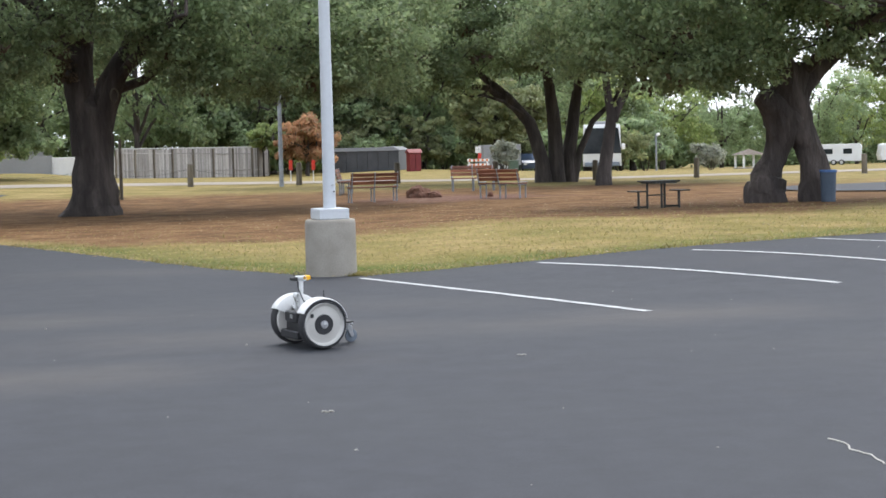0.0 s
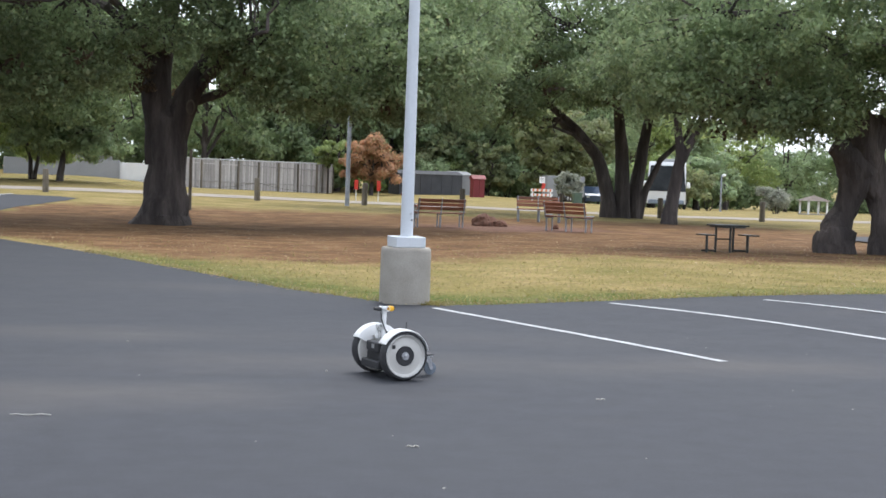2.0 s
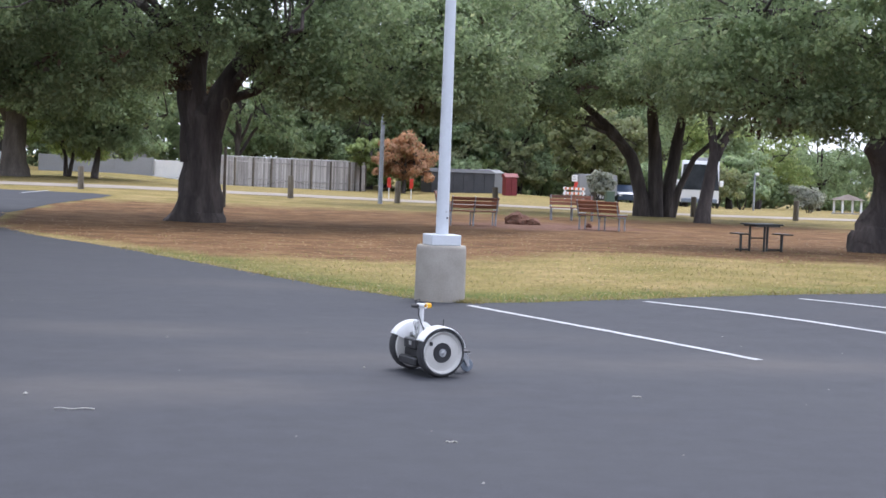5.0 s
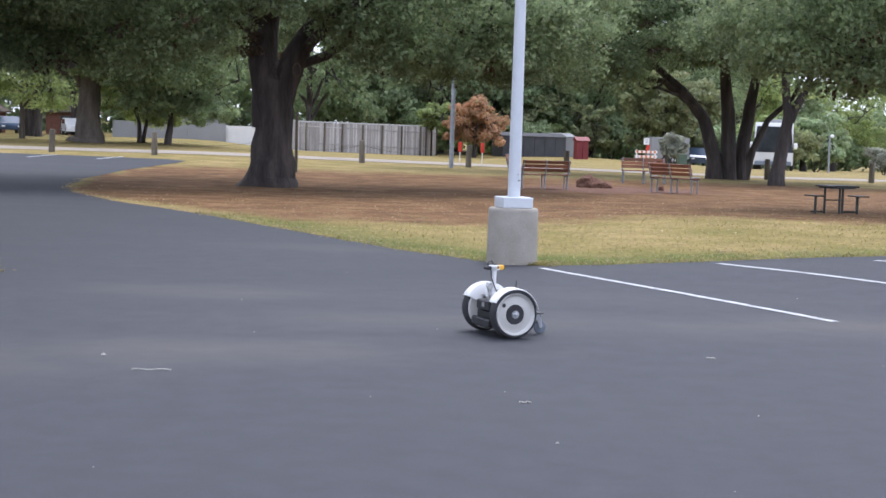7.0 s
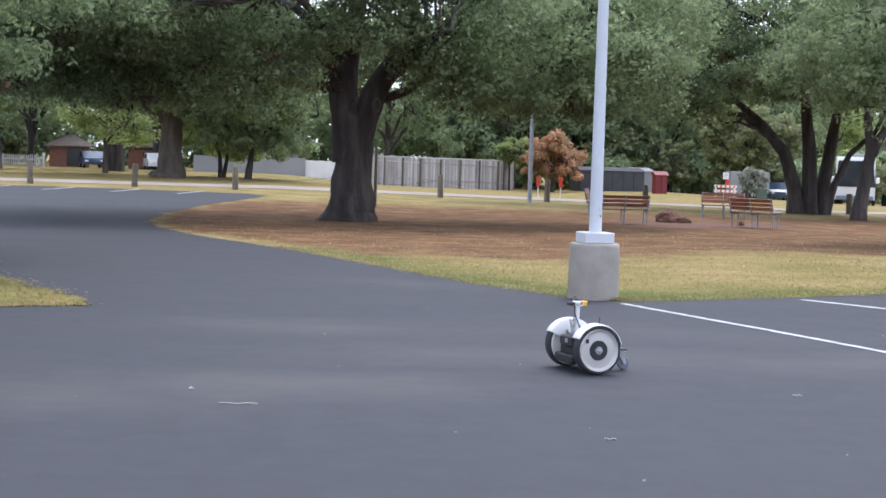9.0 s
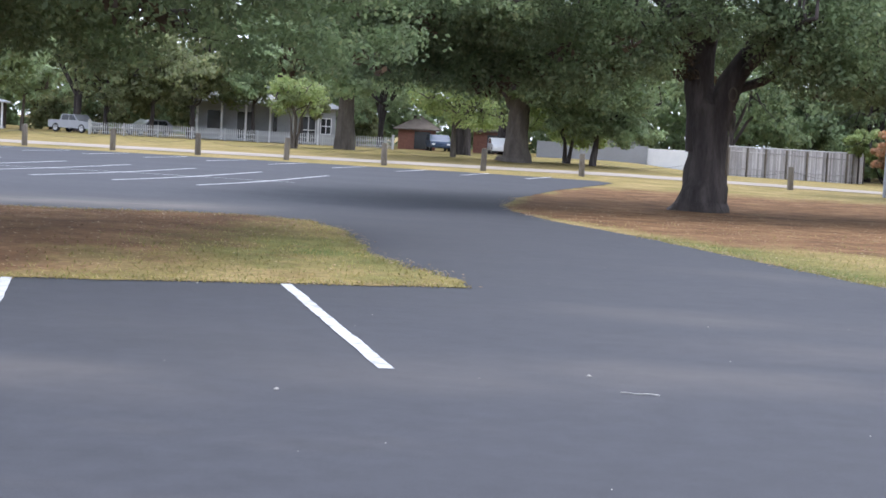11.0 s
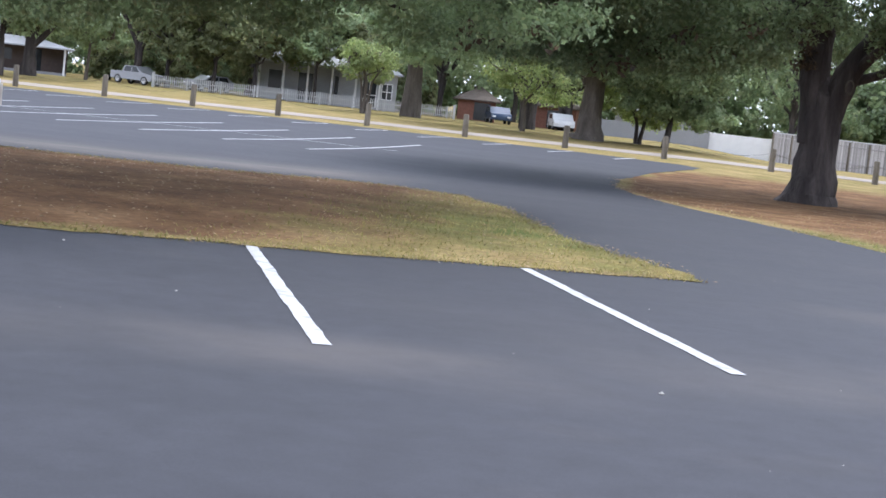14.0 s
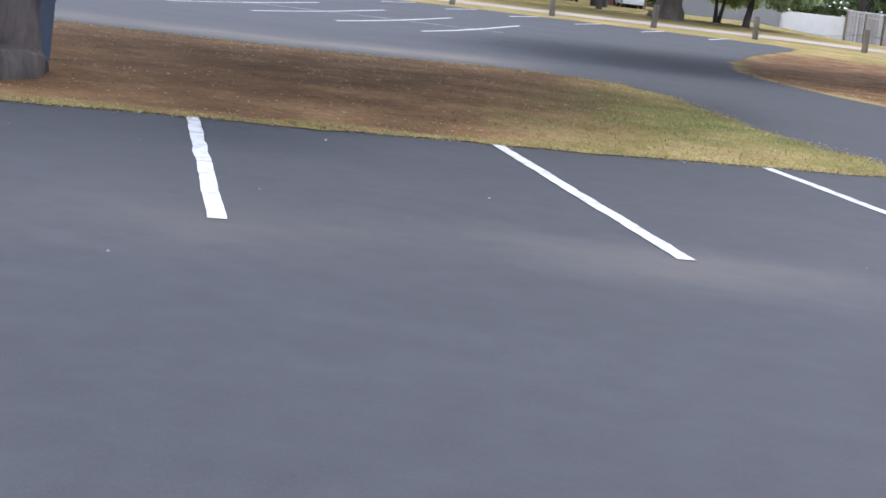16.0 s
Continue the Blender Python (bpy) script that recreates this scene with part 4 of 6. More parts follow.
simple_tree("broad cedar tree beside the white house", -38.0, 95.0, 6.8, 6.5, M_LEAF_OLIVE, M_BARK, 29, 2.0, 140, 90, 0.144, 0.2)
simple_tree("dark-trunked oak before the brown house", -45.4, 66.0, 9.5, 9.5, M_LEAF_HAZED, M_BARK, 30, 1.4, 260, 97, 0.158, 0.62)
simple_tree("dark-trunked leaning oak before the brown house", -47.5, 76, 9.5, 10, M_LEAF_HAZED, M_BARK, 31, 1.4, 260, 97, 0.158, 0.5)
simple_tree("pale-stemmed small tree on the far lawn", -47.6, 86, 4.6, 4.2, M_LEAF_HAZED, M_BARK2, 32, 2.0, 90, 90, 0.130, 0.13)
simple_tree("rust-red autumn tree beyond the lane", 15.6, 107, 4.6, 5.4, M_LEAF_RUST, M_BARK, 33, 0.9, 100, 85, 0.144, 0.16, 2)
simple_tree("yellow-green sapling behind the board fence", 12.4, 109.5, 4.5, 2.6, M_LEAF_LIME, M_BARK, 34, 1.9, 60, 90, 0.115, 0.08)
simple_tree("silver-grey shrub beside a white trailer", 30.5, 101, 2.5, 2.0, M_LEAF_GREY, M_BARK2, 35, 0.3, 90, 105, 0.108, 0.07, 3, name="shrub")
simple_tree("bare grey shrub on the far lawn", 44.5, 93, 1.9, 2.6, M_LEAF_GREY, M_BARK2, 36, 0.3, 70, 75, 0.094, 0.05, 4, name="shrub")

simple_tree("grey-green cedar tree screening the white house", -33.6, 96, 7.2, 6.0, M_LEAF_HAZED, M_BARK, 41, 2.5, 130, 90, 0.14, 0.14)
simple_tree("slim olive tree screening the white annex", -30.2, 97.0, 7.0, 4.6, M_LEAF_OLIVE, M_BARK, 42, 2.4, 90, 90, 0.14, 0.12)

# the belt of trees that closes the view
rng_belt = random.Random(5)
BELT = []
for i in range(3, 20):
    BELT.append((-104 + i * 9.0 + rng_belt.uniform(-2.5, 2.5), (64 if i > 15 else 0) + 104 + rng_belt.uniform(-4, 10) + 14 * (i % 2) + (16 if -44 < -104 + i * 9 < -20 else 0), rng_belt.uniform(13, 17) + (4 if -60 < -104 + i * 9 < -15 else 0), rng_belt.uniform(12, 15)))
BELT += [(22, 129, 17, 13), (-33, 112, 18, 13), (-42, 108, 17, 12), (-26, 108, 16, 12), (-62, 106, 16, 13), (4.5, 126, 14, 12), (18, 133, 17, 13), (27, 125, 16, 12), (32, 137, 17, 14), (44, 140, 15, 13), (33, 112, 8.5, 8), (24, 118, 9, 9), (38, 130, 14.5, 12), (46, 126, 5.4, 7), (52, 130, 5.8, 7.5), (41, 121, 4.2, 6), (74, 178, 12, 13), (86, 186, 14, 14), (98, 182, 15, 14), (110, 192, 15, 15),
         (124, 198, 14, 15), (64, 172, 14, 14), (56, 162, 14.5, 14), (48, 152, 14.5, 13), (41, 144, 15, 12), (10, 116, 8, 8)]
BELT = [(x, max(y, 123) if 8 < x < 32 else y, h, w) for x, y, h, w in BELT]
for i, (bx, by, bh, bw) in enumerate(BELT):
    leaf = (M_LEAF_HAZED, M_LEAF, M_LEAF_HAZED, M_LEAF_OLIVE)[i % 4] if bx < 45 else (M_LEAF_LIME if i % 3 == 0 else M_LEAF_HAZED)
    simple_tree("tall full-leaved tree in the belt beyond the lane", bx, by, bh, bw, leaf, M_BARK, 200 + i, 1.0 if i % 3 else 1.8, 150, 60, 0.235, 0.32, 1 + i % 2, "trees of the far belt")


def hedge_belt():
    """Undergrowth between the far trunks."""
    rng = np.random.default_rng(77)
    c, r = [], []
    for i in range(2300):
        x = rng.uniform(-125, 150)
        y = (134 if x < 42 else 205) + 10 * rng.random() + 0.02 * abs(x)
        c.append((x, y, gz(x, y) + 9.0 * rng.random()))
        r.append(1.4 + rng.random())
    ob = part("far_woods", leaf_mesh("far_woods", cluster_leaves(rng, c, r, 44, 0.42, 0.3), M_LEAF_HAZED), M_LEAF_HAZED)
    tagged(ob, "dense green undergrowth closing the distance", "woods", kind="stuff")


hedge_belt()


def bush(x, y, h, w, leaf, seed, label):
    """A round-shouldered bush: short stems under many leaf clumps."""
    simple_tree(label, x, y, h, w, leaf, M_BARK, seed, 0.25, 70, 60, 0.17, 0.07, 3, "bushes beyond the lane", "bush")


rng_bush = random.Random(12)
for i in range(13):
    bx = 13.5 + i * 2.9 + rng_bush.uniform(-0.8, 0.8)
    bush(bx, 116 + rng_bush.uniform(-1, 5), rng_bush.uniform(3.2, 5.0), rng_bush.uniform(4.2, 5.6), (M_LEAF_HAZED, M_LEAF_LIME, M_LEAF_OLIVE)[i % 3], 400 + i,
         ("grey-green bush in the thicket beyond the lane", "yellow-green bush in the thicket beyond the lane", "olive bush in the thicket beyond the lane")[i % 3])


for i in range(9):
    bush(-55 + i * 3.4 + rng_bush.uniform(-0.8, 0.8), 107 + rng_bush.uniform(-1, 4), rng_bush.uniform(2.6, 3.8), rng_bush.uniform(3.8, 5.0), (M_LEAF_OLIVE, M_LEAF_HAZED)[i % 2], 430 + i,
         ("olive bush behind the picket fence", "grey-green bush behind the picket fence")[i % 2])


# ---- lamp posts ----
def lamp_post(x, y, seed):
    z = gz(x, y)
    root = thing("lamp_post", "white steel lamp post on a round concrete pedestal", "lamp post", Matrix.Translation((x, y, z)) @ pose(0, 0, 0, 0, 0, 8), "lamp posts of the lot")
    m = Mesh().lathe([(0, -0.15), (0.322, -0.15), (0.324, 0.0), (0.32, 0.3), (0.318, 0.66), (0.312, 0.697), (0.3, 0.712), (0, 0.714)], (0, 0, 0), (0, 0, 1), 40)
    part("pedestal", m, M_CONCRETE, root, "grey cast concrete pedestal, chipped at the foot", True)
    part("base_cover", Mesh().box((0, 0, 0.782), (0.39, 0.39, 0.136), bevel=0.008), M_WHITE_STEEL, root)
    part("pole", Mesh().tube([(0, 0, 0.84), (0, 0, 1.2), (0, 0, 3.0), (0, 0, 7.4)], [0.082, 0.08, 0.072, 0.055], 20), M_WHITE_STEEL, root, smooth=True)
    part("hand_hole_bolt", Mesh().lathe([(0, 0.0), (0.014, 0), (0.014, 0.012), (0, 0.014)], (0.02, -0.076, 1.14), (0, -1, 0), 10), M_CHROME, root)
    part("hand_hole_bolt", Mesh().lathe([(0, 0.0), (0.01, 0), (0.01, 0.01), (0, 0.012)], (0.035, -0.073, 1.06), (0.3, -1, 0), 10), M_BLACK, root)


lamp_post(-0.25, 0.7, 1)
lamp_post(-28.2, 28.4, 2)


def steel_pole(x, y, h, r, label, lamp=False, mat=None):
    root = thing("street_lamp" if lamp else "utility_pole", label, "lamp post" if lamp else "pole", Matrix.Translation((x, y, gz(x, y))))
    part("shaft", Mesh().tube([(0, 0, -0.1), (0, 0, h * 0.5), (0, 0, h)], [r, r * 0.92, r * 0.8], 12), mat or M_GREY_STEEL, root, smooth=True)
    if lamp:
        part("lamp_head", Mesh().lathe([(0, 0), (0.1, 0.02), (0.16, 0.12), (0.12, 0.22), (0, 0.26)], (0.14, -0.1, h - 0.18), (0, 0, 1), 12), M_WHITE, root, "small white lamp head", True)
    return root


steel_pole(5.55, 48.2, 4.9, 0.1, "grey galvanised pole beside the gravel lane")
steel_pole(-1.53, 38.0, 2.15, 0.065, "thin weathered wooden pole standing behind the big oak", False, M_POST)
steel_pole(38.9, 90.0, 2.7, 0.08, "distant grey lamp post with white head", True)


# ---- posts and cable ----
def wood_post(x, y, h, r=0.13):
    root = thing("wood_post", "short weathered round timber post along the lane", "post", Matrix.Translation((x, y, gz(x, y))) @ pose(0, 0, 0, 0, 0, x * 37 % 360), "posts along the lane")
    part("post_shaft", Mesh().lathe([(0, -0.15), (r * 1.05, -0.15), (r, h * 0.5), (r * 0.97, h - 0.04), (r * 0.8, h), (0, h + 0.01)], (0, 0, 0), (0.01, 0.02, 1), 12), M_POST, root, smooth=True)


POSTS = [-58.8, -54.4, -50.0, -45.6, -41.2, -37.0, -32.7, -28.5, -24.5, -20.4, -15.95, -11.5, -7.15, -2.55, 1.85, 6.6, 11.05, 15.6, 20.4, 25.4, 33.0]
for px in POSTS:
    wood_post(px, 50.2 if px < 30 else 48.2, 0.98 if px < 8 else 0.92)
for xa, xb in zip(POSTS[5:15], POSTS[6:16]):
    pts = []
    for i in range(13):
        u = i / 12
        x = xa + (xb - xa) * u
        pts.append((x, 50.2, gz(x, 50.2) + 0.78 - 0.3 * 4 * u * (1 - u)))
    ob = part("barrier_cable", Mesh().tube(pts, 0.006, 6), M_TABLE)
    tagged(ob, "sagging steel cable slung between timber posts", "cable", "cables between the posts")


# ---- benches, table, rock, bins ----
def bench(x, y, rz, label, length=1.62):
    root = thing("bench", label, "bench", Matrix.Translation((x, y, gz(x, y))) @ pose(0, 0, 0, 0, 0, rz), "benches round the red gravel patch")
    for sx in (-length / 2 + 0.06, 0, length / 2 - 0.06):
        m = Mesh().tube([(sx, 0.16, -0.05), (sx, 0.16, 0.42)], 0.028, 8).tube([(sx, -0.2, 0.42), (sx, 0.24, 0.42)], 0.024, 8).tube([(sx, 0.2, 0.4), (sx, 0.27, 0.62), (sx, 0.33, 0.93)], 0.024, 8).tube([(sx, -0.16, -0.05), (sx, -0.16, 0.42)], 0.024, 8)
        part("leg_frame", m, M_GREY_STEEL, root, smooth=True)
    for b in (-1, 1):
        cx = b * length / 4
        for i in range(4):
            part("seat_slat", Mesh().box((cx, -0.16 + 0.115 * i, 0.455), (length / 2 - 0.03, 0.1, 0.035), bevel=0.006), M_WOOD_RED, root)
        for i in range(3):
            part("back_slat", Mesh().box((cx, 0.232 + 0.042 * i, 0.6 + 0.125 * i), (length / 2 - 0.03, 0.034, 0.108), rx=-15, bevel=0.006), M_WOOD_RED, root)
    for sx in (-length / 2 + 0.02, length / 2 - 0.02):
        part("armrest", Mesh().box((sx, 0.0, 0.5), (0.05, 0.44, 0.03), bevel=0.008), M_GREY_STEEL, root)
    return root


bench(6.02, 30.2, 186, "park bench of reddish-brown slats on grey steel legs")
bench(6.35, 36.9, 75, "park bench of reddish-brown slats behind the lamp post")
bench(11.0, 36.6, -8, "park bench with bare light showing between its slats")
bench(9.95, 28.9, 130, "park bench with two brown back panels beside the rock")


def picnic_table(x, y, rz):
    root = thing("picnic_table", "dark coated metal picnic table with two attached seats", "picnic table", Matrix.Translation((x, y, gz(x, y))) @ pose(0, 0, 0, 0, 0, rz))
    part("tabletop", Mesh().box((0, 0, 0.625), (0.8, 0.62, 0.035), bevel=0.01), M_TABLE, root)
    part("table_frame", Mesh().box((0, 0, 0.59), (0.6, 0.6, 0.03)), M_TABLE, root)
    for sx in (-0.24, 0.0, 0.24):
        part("table_leg", Mesh().tube([(sx, 0.12 * (1 if sx else -1), -0.03), (sx, 0.12 * (1 if sx else -1), 0.6)], 0.028, 8), M_TABLE, root, smooth=True)
    part("crossbar", Mesh().tube([(-0.24, 0.12, 0.3), (0.24, 0.12, 0.3)], 0.016, 6), M_TABLE, root)
    for s in (-1, 1):
        seat = part("seat", Mesh().box((s * 0.585, 0, 0.4), (0.27, 0.5, 0.03), bevel=0.008), M_TABLE, root)
        for sy in (-0.15, 0.15):
            part("seat_leg", Mesh().tube([(s * 0.56 + sy * 0.6, sy, -0.03), (s * 0.56 + sy * 0.6, sy, 0.39)], 0.024, 8), M_TABLE, root)
        part("foot_rail", Mesh().tube([(s * 0.24, 0.12, 0.03), (s * 0.62, 0.1, 0.03)], 0.022, 6), M_TABLE, root)


picnic_table(9.98, 15.6, 12)


def rock(x, y, size, label, seed, mat=None, flat=0.55):
    bm = bmesh.new()
    bmesh.ops.create_icosphere(bm, subdivisions=3, radius=1)
    for v in bm.verts:
        d = 1 + 0.35 * noise.noise(v.co * 1.4 + Vector((seed, 0, 0))) + 0.16 * noise.noise(v.co * 3.4 + Vector((0, seed, 0)))
        v.co = Vector((v.co.x * d * size[0], v.co.y * d * size[1], max(v.co.z * d * size[2], -0.12)))
    me = bpy.data.meshes.new("rock")
    bm.to_mesh(me)
    bm.free()
    me.materials.append(mat or M_ROCK)
    ob = new("rock", me)
    ob.matrix_world = Matrix.Translation((x, y, gz(x, y) + 0.06))
    tagged(ob, label, "rock")


rock(7.9, 32.0, (0.42, 0.36, 0.32), "rough lump of red sandstone on the gravel", 1.0)
rock(8.4, 31.8, (0.26, 0.24, 0.15), "low greyish boulder beside the red sandstone", 3.0)
rock(10.0, 30.6, (0.1, 0.1, 0.09), "small reddish stone lying on the gravel", 5.0)


def litter_bin(x, y, h, r, label):
    root = thing("litter_bin", label, "bin", Matrix.Translation((x, y, gz(x, y))))
    part("drum", Mesh().lathe([(0, 0), (r * 0.9, 0), (r, h * 0.9), (r * 1.06, h * 0.91), (r * 1.06, h), (r * 0.94, h), (r * 0.88, h * 0.15), (0, h * 0.14)], (0, 0, 0), (0, 0, 1), 24), M_BIN, root, smooth=True)
    part("rim_band", Mesh().lathe([(r * 1.07, h * 0.93), (r * 1.1, h * 0.95), (r * 1.1, h * 0.99), (r * 1.07, h * 1.005), (r * 0.95, h * 1.005)], (0, 0, 0), (0, 0, 1), 24), M_BLUE_PL, root, smooth=True)


litter_bin(14.38, 15.75, 0.76, 0.19, "faded blue litter bin beside the hollow oak")
litter_bin(-16.72, -1.3, 0.85, 0.22, "faded blue litter bin behind the island oak")


# ---- fences and walls across the lane ----
def board_fence(points, h0, h1):
    root = thing("board_fence", "weathered grey wooden privacy fence with vertical boards", "fence")
    total = sum(math.dist(a, b) for a, b in zip(points, points[1:]))
    done = 0
    for a, b in zip(points, points[1:]):
        l = math.dist(a, b)
        ang = math.degrees(math.atan2(b[1] - a[1], b[0] - a[0]))
        n = int(l / 0.16)
        for i in range(n):
            u = (i + 0.5) / n
            x, y = a[0] + (b[0] - a[0]) * u, a[1] + (b[1] - a[1]) * u
            h = h0 + (h1 - h0) * (done + l * u) / total + 0.03 * noise.noise((x * 3, y * 3, 0)) + 0.05 * noise.noise((x * 0.4, 0, 0))
            part("board", Mesh().box((x, y, gz(x, y) + h / 2), (0.145, 0.022 + 0.012 * (i % 2), h), rz=ang), M_FENCE, root)
        m = int(l / 2.4) + 1
        for i in range(m + 1):
            u = i / m
            x, y = a[0] + (b[0] - a[0]) * u, a[1] + (b[1] - a[1]) * u
            h = h0 + (h1 - h0) * (done + l * u) / total
            part("fence_post", Mesh().box((x + 0.02, y - 0.07, gz(x, y) + h * 0.49), (0.12, 0.1, h * 0.99), rz=ang), M_POST, root)
        for q in (0.25, 0.82):
            p = []
            for i in range(9):
                x, y = a[0] + (b[0] - a[0]) * i / 8, a[1] + (b[1] - a[1]) * i / 8 - 0.035
                p.append((x, y, gz(x, y) + q * (h0 + h1) / 2))
            part("rail", Mesh().tube(p, 0.045, 4), M_FENCE, root)
        if done == 0 or l > 6:
            p = []
            for i in range(9):
                x, y = a[0] + (b[0] - a[0]) * i / 8, a[1] + (b[1] - a[1]) * i / 8
                p.append((x, y, gz(x, y) + h0 + (h1 - h0) * (done + l * i / 8) / total + 0.05))
            part("cap_board", Mesh().tube(p, 0.055, 4), M_PICKET, root, "sun-bleached cap board")
        done += l


board_fence([(0.2, 98.2), (4.5, 101.5), (11.2, 107.5), (13.1, 112)], 2.1, 2.42)


def garden_wall(a, b, h, mat, label):
    ang = math.degrees(math.atan2(b[1] - a[1], b[0] - a[0]))
    l = math.dist(a, b)
    c = ((a[0] + b[0]) / 2, (a[1] + b[1]) / 2)
    z = min(gz(*a), gz(*b))
    root = thing("garden_wall", label, "wall", Matrix.Translation((*c, z)) @ pose(0, 0, 0, 0, 0, ang))
    n = max(1, int(l / 2.4))
    for i in range(n):
        part("panel", Mesh().box(((i + 0.5) * l / n - l / 2, 0, h / 2 - 0.1), (l / n - 0.03, 0.1, h + 0.2), bevel=0.015), mat, root)
    for i in range(n + 1):
        part("pier", Mesh().box((i * l / n - l / 2, 0, h / 2 - 0.08), (0.14, 0.16, h + 0.24)), mat, root)


garden_wall((-4.25, 100.8), (0.1, 99.0), 1.6, M_WHITE, "bright white garden wall beyond the lane")
garden_wall((-12.5, 99.0), (-4.4, 100.6), 1.35, M_GREYWALL, "plain grey garden wall beyond the lane")


def picket_fence(a, b, h=0.85):
    ang = math.degrees(math.atan2(b[1] - a[1], b[0] - a[0]))
    l = math.dist(a, b)
    root = thing("picket_fence", "white picket fence in front of the white house", "fence", Matrix.Translation((a[0], a[1], 0)) @ pose(0, 0, 0, 0, 0, ang))

    def ground_at(s):
        return gz(a[0] + (b[0] - a[0]) * s / l, a[1] + (b[1] - a[1]) * s / l)

    picket = None
    n = int(l / 0.15)
    for i in range(n):
        s = i * 0.15
        z = ground_at(s)
        picket = picket or Mesh().add([(s - 0.026, 0, z + 0.05), (s + 0.026, 0, z + 0.05), (s + 0.026, 0, z + h - 0.06), (s, 0, z + h), (s - 0.026, 0, z + h - 0.06),
                     (s - 0.026, 0.025, z + 0.05), (s + 0.026, 0.025, z + 0.05), (s + 0.026, 0.025, z + h - 0.06), (s, 0.025, z + h), (s - 0.026, 0.025, z + h - 0.06)],
                    [(0, 1, 2, 3, 4), (9, 8, 7, 6, 5), (0, 5, 6, 1), (1, 6, 7, 2), (2, 7, 8, 3), (3, 8, 9, 4), (4, 9, 5, 0)]).data("picket")
        part("picket", picket, M_PICKET, root).location = (s, 0, z - ground_at(0))
    for q in (0.25, 0.62):
        part("rail", Mesh().tube([(s, 0.05, ground_at(s) + q * h / 0.85 * 0.85) for s in [l * i / 12 for i in range(13)]], 0.035, 4), M_PICKET, root)
    for i in range(int(l / 2.4) + 1):
        s = min(i * 2.4, l)
        part("fence_post", Mesh().box((s, 0.06, ground_at(s) + 0.42), (0.1, 0.1, 0.95)), M_PICKET, root)
    for s in (0.0, l):
        part("end_post", Mesh().box((s, 0.0, ground_at(s) + 0.5), (0.18, 0.18, 1.1), bevel=0.02), M_PICKET, root)


picket_fence((-43.6, 88.5), (-23.2, 97.0), 0.9)


# ---- houses ----
def wall_with_openings(root, w, h, y, mat, openings, thick=0.15, name="wall"):
    """A wall in the x-z plane at depth y, split into pieces round its openings (x0, x1, z0, z1)."""
    xs = sorted({-w / 2, w / 2, *[v for o in openings for v in o[:2]]})
    m = Mesh()
    for x0, x1 in zip(xs, xs[1:]):
        here = [o for o in openings if o[0] <= x0 + 1e-6 and o[1] >= x1 - 1e-6]
        zs = [(0, h)]
        for o in here:
            zs = [(0, o[2]), (o[3], h)]
        for z0, z1 in zs:
            if z1 - z0 > 0.02:
                m.box(((x0 + x1) / 2, y, (z0 + z1) / 2), (x1 - x0, thick, z1 - z0))
    return part(name, m, mat, root)


def house(x, y, rz, w, d, h, roof_h, wall_mat, roof_mat, label, openings, porch=0.0, columns=0, trim=True):
    root = thing("house", label, "house", Matrix.Translation((x, y, gz(x, y) - 0.05)) @ pose(0, 0, 0, 0, 0, rz))
    wall_with_openings(root, w, h, -d / 2, wall_mat, openings)
    part("wall", Mesh().box((0, d / 2, h / 2), (w, 0.15, h)), wall_mat, root)
    for s in (-1, 1):
        part("wall", Mesh().box((s * (w / 2 - 0.076), 0, h / 2), (0.15, d - 0.16, h)), wall_mat, root)
    part("floor", Mesh().box((0, 0, 0.05), (w - 0.3, d - 0.3, 0.1)), M_DARKWALL, root)
    for o in openings:
        win = part("window" if o[2] > 0.3 else "door", Mesh().box(((o[0] + o[1]) / 2, -d / 2 + 0.04, (o[2] + o[3]) / 2), (o[1] - o[0], 0.03, o[3] - o[2])), M_GLASS_DARK, root)
        if not trim:
            continue
        fr = Mesh()
        for xx in (o[0], o[1], (o[0] + o[1]) / 2):
            fr.box((xx, -d / 2 - 0.085, (o[2] + o[3]) / 2), (0.07, 0.03, o[3] - o[2] + 0.07))
        for zz in (o[2], o[3], (o[2] + o[3]) / 2):
            fr.box(((o[0] + o[1]) / 2, -d / 2 - 0.09, zz), (o[1] - o[0] + 0.08, 0.03, 0.07))
        part("window_frame", fr, M_WHITE, win)
    e, p = 0.45, porch
    ridge = h + roof_h
    m = Mesh().add([(-w / 2 - e, -d / 2 - e - p, h - 0.1), (w / 2 + e, -d / 2 - e - p, h - 0.1), (w / 2 + e, d / 2 + e, h - 0.1), (-w / 2 - e, d / 2 + e, h - 0.1), (-w / 2 + d * 0.35, 0, ridge), (w / 2 - d * 0.35, 0, ridge),
                    (-w / 2 - e, -d / 2 - e - p, h), (w / 2 + e, -d / 2 - e - p, h), (w / 2 + e, d / 2 + e, h), (-w / 2 - e, d / 2 + e, h)],
                   [(3, 2, 1, 0), (0, 1, 7, 6), (1, 2, 8, 7), (2, 3, 9, 8), (3, 0, 6, 9), (6, 7, 5, 4), (7, 8, 5), (8, 9, 4, 5), (9, 6, 4)])
    part("roof", m, roof_mat, root)
    for i in range(columns):
        cx = -w / 2 + 0.2 + (w - 0.4) * i / max(1, columns - 1)
        part("porch_column", Mesh().box((cx, -d / 2 - p, (h - 0.1) / 2), (0.16, 0.16, h - 0.1), bevel=0.02), M_WHITE, root)
    if porch:
        part("porch_floor", Mesh().box((0, -d / 2 - p / 2, 0.12), (w, p, 0.24)), M_GREYWALL, root)
    return root


